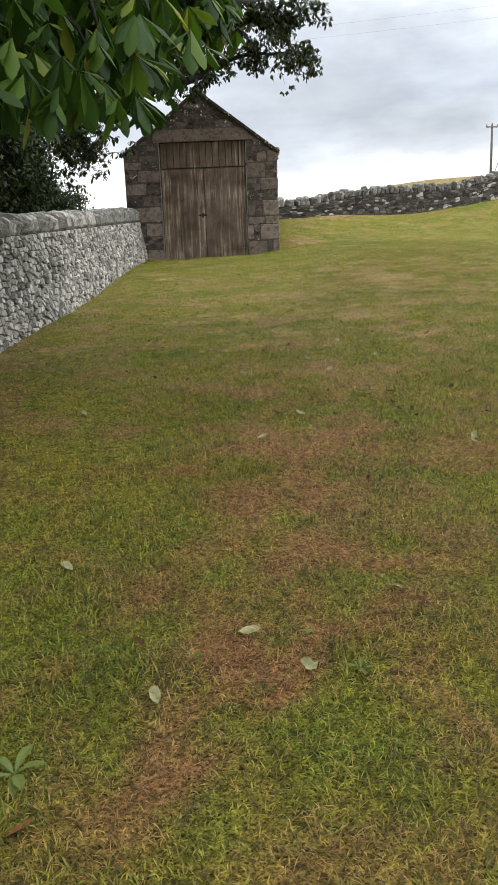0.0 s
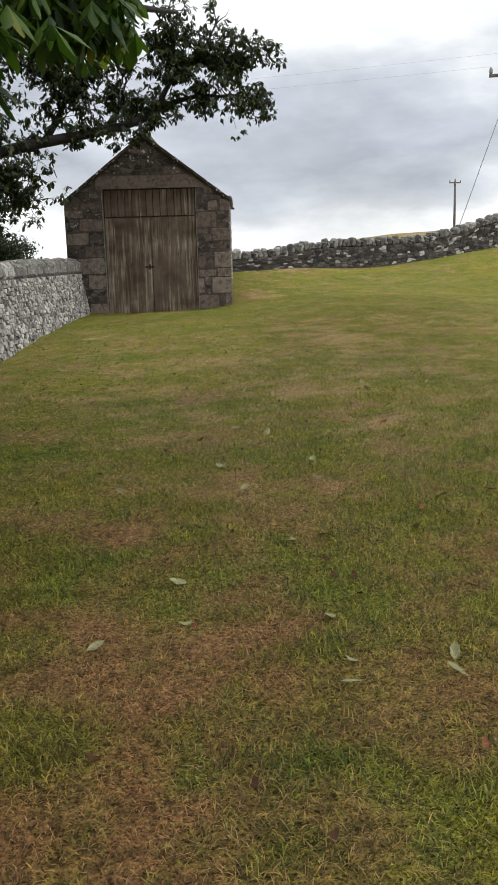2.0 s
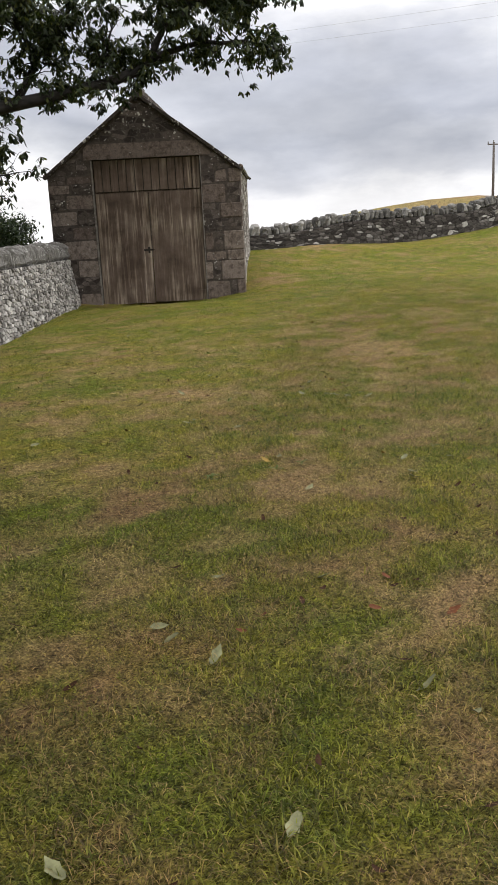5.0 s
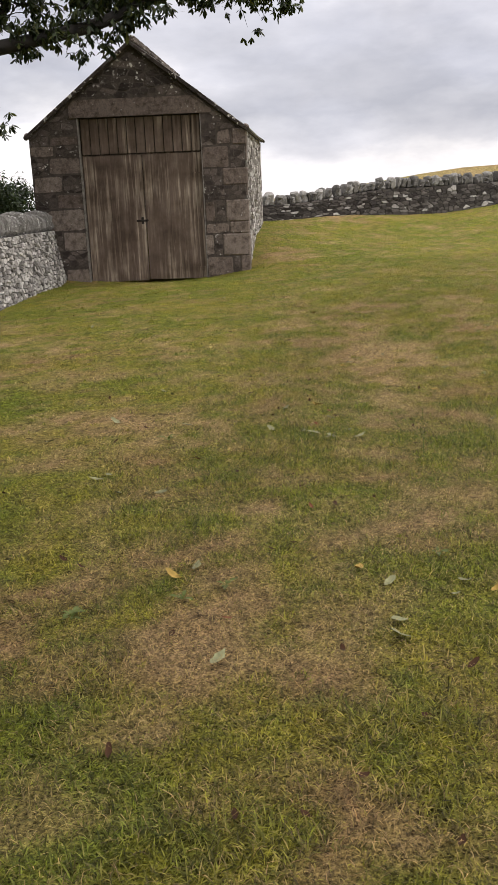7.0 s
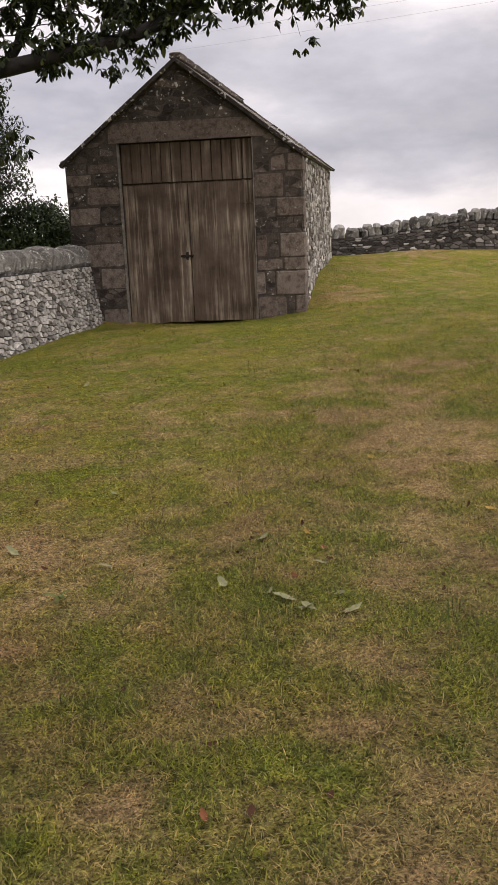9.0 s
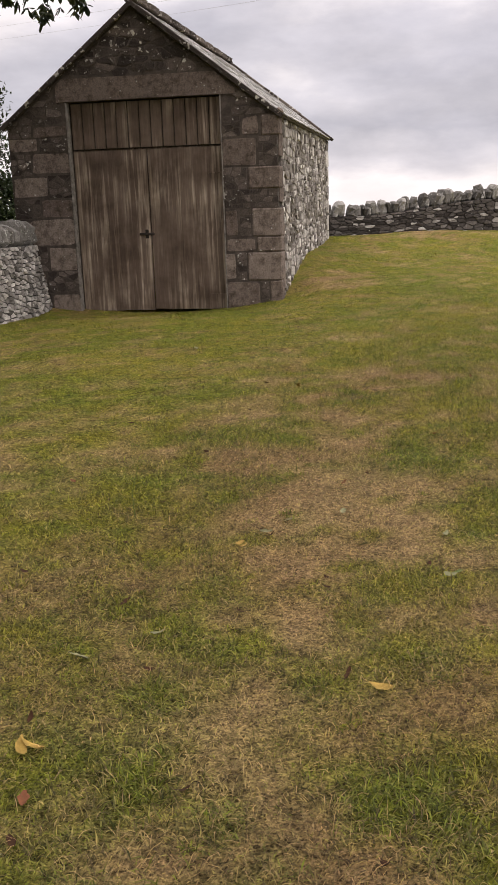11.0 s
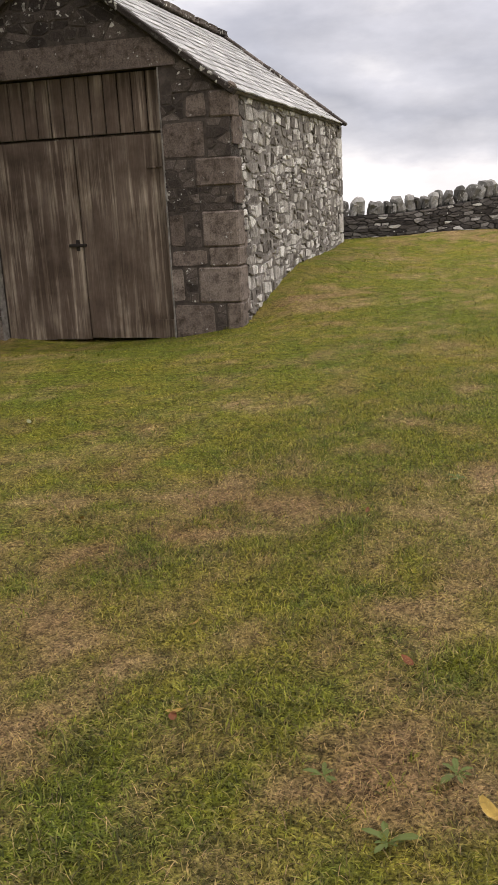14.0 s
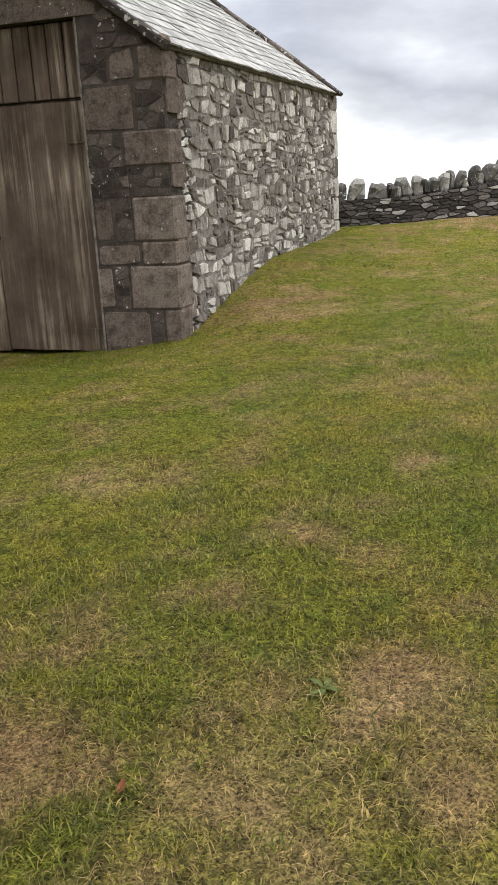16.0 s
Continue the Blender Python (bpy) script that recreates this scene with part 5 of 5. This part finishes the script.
# ---- grass, weeds and fallen leaves ----
def build_grass():
    gen = np.random.default_rng(77)

    def axis(y):
        return -2.2 + 0.38 * y

    def blades(n, reach, fade, straw):
        x, y = gen.uniform(-4.5, 9, n), gen.uniform(1.3, 26.3, n)
        off = np.abs(x - axis(y)) * 0.935
        keep = np.where(off < reach, 1.0, np.exp(-(off - reach) / fade)) * np.where(y > 19.5, np.exp(-(y - 19.5) / 3.5), 1.0)
        dry = dryness(x, y)
        keep = keep * (np.clip(dry * 1.2 + 0.06, 0.13, 1) if straw else 1 - 0.6 * np.clip((dry - 0.35) / 0.6, 0, 1)) * (x > dyke_x(y) + 0.05)
        pick = gen.random(n) < keep
        x, y, dry = x[pick], y[pick], dry[pick]
        n = len(x)
        tall = np.clip(layered(x, y, 0.3, 61, 3) * 2.4 - 0.75, 0.1, 1.5)
        if straw:
            length, wide, lean = gen.uniform(0.025, 0.085, n), gen.uniform(0.0006, 0.0013, n), np.clip(gen.normal(1.32, 0.16, n), 0.8, 1.5)
        else:
            length = gen.uniform(0.017, 0.044, n) * (0.6 + 0.75 * tall) * (1.1 - 0.3 * dry)
            wide, lean = gen.uniform(0.0013, 0.0027, n), np.clip(gen.normal(1.08, 0.36, n) + 0.2 * dry, 0.05, 1.5)
        yaw = gen.uniform(0, 2 * np.pi, n)
        h = np.stack([np.cos(yaw), np.sin(yaw), np.zeros(n)], 1)
        s = np.stack([-np.sin(yaw), np.cos(yaw), np.zeros(n)], 1)
        up = np.array([0, 0, 1.0])
        lift = gen.uniform(0.0, 0.016, n) if straw else -0.003
        p = np.stack([x, y, ground(x, y) + 0.035 * (layered(x, y, 0.8, 5, 2) - 0.5) + lift], 1)
        a1, a2 = lean * 0.75, lean * 1.3
        mid = p + (h * np.sin(a1)[:, None] + up * np.cos(a1)[:, None]) * (length * 0.5)[:, None]
        tip = mid + (h * np.sin(a2)[:, None] + up * np.cos(a2)[:, None]) * (length * 0.55)[:, None]
        w = s * wide[:, None]
        tone = np.clip(gen.normal(0.85, 0.15, n), 0, 1) if straw else np.clip(dry * 0.8 + gen.normal(0.02, 0.22, n), 0, 1)
        return np.stack([p, mid + w, mid - w, tip], 1).reshape(-1, 3), np.repeat(tone, 4)
    def bundle(x, y, length, wide, lean, tone, lift=0.0):
        n = len(x)
        yaw = gen.uniform(0, 2 * np.pi, n)
        h = np.stack([np.cos(yaw), np.sin(yaw), np.zeros(n)], 1)
        w = np.stack([-np.sin(yaw), np.cos(yaw), np.zeros(n)], 1) * wide[:, None]
        up = np.array([0, 0, 1.0])
        p = np.stack([x, y, ground(x, y) + 0.035 * (layered(x, y, 0.8, 5, 2) - 0.5) + lift], 1)
        mid = p + (h * np.sin(lean * 0.75)[:, None] + up * np.cos(lean * 0.75)[:, None]) * (length * 0.5)[:, None]
        tip = mid + (h * np.sin(lean * 1.3)[:, None] + up * np.cos(lean * 1.3)[:, None]) * (length * 0.55)[:, None]
        return np.stack([p, mid + w, mid - w, tip], 1).reshape(-1, 3), np.repeat(tone, 4)

    def wide_lawn(n):
        """Coarser blades where the lawn is only seen from some way off."""
        x, y = gen.uniform(-4.5, 13, n), 5 + 29 * gen.random(n) ** 0.8
        off = np.abs(x - axis(y)) * 0.935
        pick = ((off > 1.1) | (y > 20)) & (x > dyke_x(y) + 0.05) & (gen.random(n) < 1.15 - 0.03 * (y - 5)) & (np.abs(x - axis(y)) < 1.5 + 0.45 * (y - 3))
        x, y = x[pick], y[pick]
        n = len(x)
        tall = np.clip(layered(x, y, 0.3, 61, 3) * 2.6 - 0.8, 0.1, 1.6)
        return bundle(x, y, gen.uniform(0.02, 0.045, n) * (0.5 + 0.7 * tall), gen.uniform(0.0025, 0.005, n), np.clip(gen.normal(1.22, 0.25, n), 0.3, 1.5), np.clip(dryness(x, y) * 0.9 + gen.normal(0.0, 0.2, n), 0, 1))

    def tufts(n, per):
        """Small coarse tufts that the mower left standing."""
        cx, cy = gen.uniform(-4, 9, n), gen.uniform(2.2, 32, n)
        pick = (cx > dyke_x(cy) + 0.1) & (np.abs(cx - axis(cy)) < 1.2 + 0.4 * (cy - 2))
        cx, cy = cx[pick], cy[pick]
        size = np.repeat(gen.uniform(0.4, 1.25, len(cx)) ** 1.5, per)
        tone = np.repeat(gen.normal(-0.05, 0.14, len(cx)), per)
        x, y = np.repeat(cx, per) + gen.normal(0, 0.022, len(cx) * per) * size, np.repeat(cy, per) + gen.normal(0, 0.022, len(cx) * per) * size
        m = len(x)
        return bundle(x, y, gen.uniform(0.025, 0.06, m) * (0.45 + 0.55 * size), gen.uniform(0.0014, 0.003, m), np.clip(gen.normal(0.95, 0.35, m), 0.05, 1.45), np.clip(tone + gen.normal(0.05, 0.12, m), 0, 1))
    parts = [blades(4100000, 1.05, 0.75, False), blades(1300000, 1.2, 0.8, True), wide_lawn(420000), tufts(3800, 20)]
    verts = np.concatenate([q[0] for q in parts])
    i = np.arange(0, len(verts), 4)
    faces = np.concatenate([np.stack([i, i + 1, i + 2], 1), np.stack([i + 2, i + 1, i + 3], 1)])
    ob = fast_mesh("grass", verts, faces, M_GRASS)
    put_floats(ob.data, "dryness", np.concatenate([q[1] for q in parts]))
    put_floats(ob.data, "rust", rustiness(verts[:, 0], verts[:, 1]) * 0.8)
    tagged(ob, "short mown grass, green with straw-coloured dry blades", "grass", kind="stuff")


build_grass()


def height(x, y):
    return float(ground(x, y)) + 0.035 * (float(layered(np.array([x]), np.array([y]), 0.8, 5, 2)[0]) - 0.5)


def leaf_mesh(rng, mat, length):
    """A curled fallen leaf with a midrib."""
    n = 5
    verts, faces = [], []
    curl = rng.uniform(0.2, 0.9)
    for i in range(n + 1):
        t = i / n
        w = length * rng.uniform(0.16, 0.26) * math.sin(math.pi * min(1, 0.08 + t * 0.92)) ** 0.8
        z = curl * length * (t - 0.5) ** 2 + 0.006
        for k in (-1, 0, 1):
            verts.append(((t - 0.5) * length, k * w, z + (0.3 * w if k else 0) * rng.uniform(0.4, 1.4)))
    for i in range(n):
        for k in range(2):
            a = i * 3 + k
            faces.append((a, a + 1, a + 4, a + 3))
    me = bpy.data.meshes.new("fallen_leaf")
    me.from_pydata(verts, [], faces)
    me.materials.append(mat)
    me.shade_smooth()
    return me


GREY_LEAVES = [(-1.76, 2.60), (-1.62, 2.33), (-2.09, 2.29), (-2.34, 3.31), (-1.19, 2.80), (-1.94, 6.95), (-2.24, 5.93), (-0.97, 6.94), (-0.47, 4.47), (-0.14, 4.44), (-0.32, 7.36), (-0.91, 7.21), (-0.73, 6.78), (-0.29, 6.82), (-0.11, 5.89), (0.33, 5.85), (-0.28, 5.85), (-1.00, 5.50), (-0.66, 5.36), (-0.90, 5.04), (-1.23, 4.94), (-0.43, 4.60), (-0.09, 4.55), (-0.40, 4.95), (0.13, 5.23), (0.66, 6.29), (1.11, 10.42)]
GREY_LEAVES += [(1.12, 11.28), (0.75, 12.87), (2.19, 10.85), (1.78, 10.44), (0.09, 8.57), (0.06, 8.70), (0.37, 9.17), (0.82, 9.03), (2.13, 13.48), (1.29, 15.18), (1.23, 15.36), (0.66, 12.81), (2.09, 13.53), (1.03, 12.43), (0.80, 14.31), (2.09, 10.73), (1.81, 10.56), (1.88, 10.90), (3.50, 16.31), (3.85, 15.48), (2.16, 13.44), (2.23, 13.33), (2.24, 13.34), (2.40, 13.46), (2.11, 14.27), (2.41, 14.86)]
LEAVES = {
    "grey-green": GREY_LEAVES,
    "orange-brown": [(-2.44, 1.80), (0.48, 6.14), (-1.46, 8.54), (-1.26, 5.50), (-0.87, 5.03), (0.48, 8.70), (0.92, 8.64), (1.20, 8.51), (0.36, 8.57), (-0.38, 14.39), (1.07, 8.95), (0.69, 13.35), (1.18, 10.73), (2.22, 13.71), (4.26, 17.67), (5.00, 17.97), (4.95, 19.40)],
    "yellow": [(1.79, 11.06), (1.01, 11.21), (3.41, 14.59), (2.34, 14.31), (2.37, 14.31), (2.98, 15.95), (3.00, 15.91), (4.28, 17.69), (3.51, 19.50), (3.51, 19.43), (5.13, 17.21), (4.26, 18.26)],
    "dark brown": [(-1.16, 3.26), (-0.30, 7.21), (-0.97, 12.23), (-2.11, 2.63), (-1.14, 2.67), (-0.58, 8.01), (0.08, 5.72), (-0.16, 5.34), (-0.25, 7.24), (-1.06, 12.50), (0.61, 11.43), (3.30, 13.78), (0.53, 11.55), (0.76, 15.23), (1.58, 9.36), (0.73, 9.94), (0.66, 8.80), (1.08, 8.84), (3.05, 13.28), (2.89, 13.62), (3.19, 13.68), (3.34, 15.48), (2.23, 16.36), (2.66, 14.77), (2.98, 15.18), (3.79, 15.61), (3.32, 15.38)]}


def scatter_leaves():
    rng = random.Random(5)
    for colour, spots in LEAVES.items():
        size = {"dark brown": 0.046, "yellow": 0.066, "orange-brown": 0.056}.get(colour, 0.076)
        shapes = [leaf_mesh(rng, M_FALLEN[colour], size * k) for k in (0.8, 1.0, 1.25)]
        extra = [(rng.uniform(-0.9, 0.9) + -2.2 + 0.38 * y, y) for y in (rng.uniform(3, 17) for _ in range({"grey-green": 10, "orange-brown": 6, "yellow": 2, "dark brown": 50}[colour]))]
        extra += [(rng.uniform(-2.2, 3.4), rng.uniform(6, 22)) for _ in range({"grey-green": 22, "orange-brown": 6, "yellow": 3, "dark brown": 130}[colour])]
        for x, y in spots + extra:
            if x < dyke_x(y) + 0.2:
                continue
            ob = new("fallen_leaf", shapes[rng.randrange(3)])
            ob.matrix_world = pose(x, y, height(x, y) + 0.012, rng.uniform(-28, 28), rng.uniform(-28, 28), rng.uniform(0, 360))
            tagged(ob, colour + " fallen leaf curled on the grass", "leaf", "fallen leaves")


scatter_leaves()


def weed(x, y, n, length, upright, rng):
    """A low rosette of broad weed leaves."""
    verts, faces = [(0, 0, 0.012)], []
    for i in range(n):
        a = 2 * math.pi * i / n + rng.uniform(-0.7, 0.7)
        ln, e = length * rng.uniform(0.35, 1.3), upright * rng.uniform(0.4, 1.6)
        o = len(verts)
        for t, w in ((0.4, 0.12), (0.75, 0.14), (1, 0.02)):
            r, z = ln * t * math.cos(e * (1 - 0.5 * t)), ln * t * math.sin(e * (1 - 0.7 * t)) + 0.012
            for k in (-1, 0, 1):
                verts.append((r * math.cos(a) - k * w * ln * math.sin(a), r * math.sin(a) + k * w * ln * math.cos(a), z + (0.03 * ln if k else 0)))
        faces += [(0, o, o + 1), (0, o + 1, o + 2)]
        for q in range(2):
            for k in range(2):
                b = o + q * 3 + k
                faces.append((b, b + 1, b + 4, b + 3))
    ob = mesh_object("weed", verts, faces, M_WEED, None, "", (x, y, height(x, y)))
    tagged(ob, "low broad-leaved weed growing in the lawn", "weed", "lawn weeds")


def stalk(x, y, tall, rng):
    v, f = tube([(0, 0, 0), (rng.uniform(-0.02, 0.02), rng.uniform(-0.02, 0.02), tall * 0.5), (rng.uniform(-0.07, 0.07), rng.uniform(-0.05, 0.05), tall)], [0.0022, 0.0018, 0.0012], 4)
    ob = mesh_object("grass_stalk", v, f, M_WEED, None, "", (x, y, height(x, y)))
    tagged(ob, "single tall thin grass stalk", "grass", "tall stalks")


wrng = random.Random(12)
for wx, wy, wn, wl, wu in ((-2.47, 2.03, 9, .2, .6), (-1.96, 2.5, 6, .08, .4), (-1.48, 2.29, 9, .1, .5), (-1.56, 2.55, 7, .09, .5), (-.62, 3.1, 8, .13, .4), (.59, 10.91, 11, .13, .9), (1.22, 11.05, 8, .12, .6), (1.15, 13.59, 11, .16, .9),
                           (2.19, 11.17, 8, .12, .6), (1.03, 10.96, 9, .13, .9), (3.85, 15.48, 6, .15, .4), (4.06, 15.08, 9, .15, .3), (4.87, 17.12, 9, .15, .5), (4.72, 17.37, 7, .12, .5), (5.07, 17.36, 9, .13, .6), (5.45, 19.87, 9, .13, .3)):
    weed(wx, wy, wn, wl * 0.45, wu, wrng)
for wx, wy, wh in ((2.7, 12.8, .3), (2.45, 16.4, .28), (4.9, 18.9, .16), (4.75, 20.5, .2), (5.6, 19.6, .18), (2.6, 13.0, .24), (-.3, 7.0, .15)):
    stalk(wx, wy, wh, wrng)
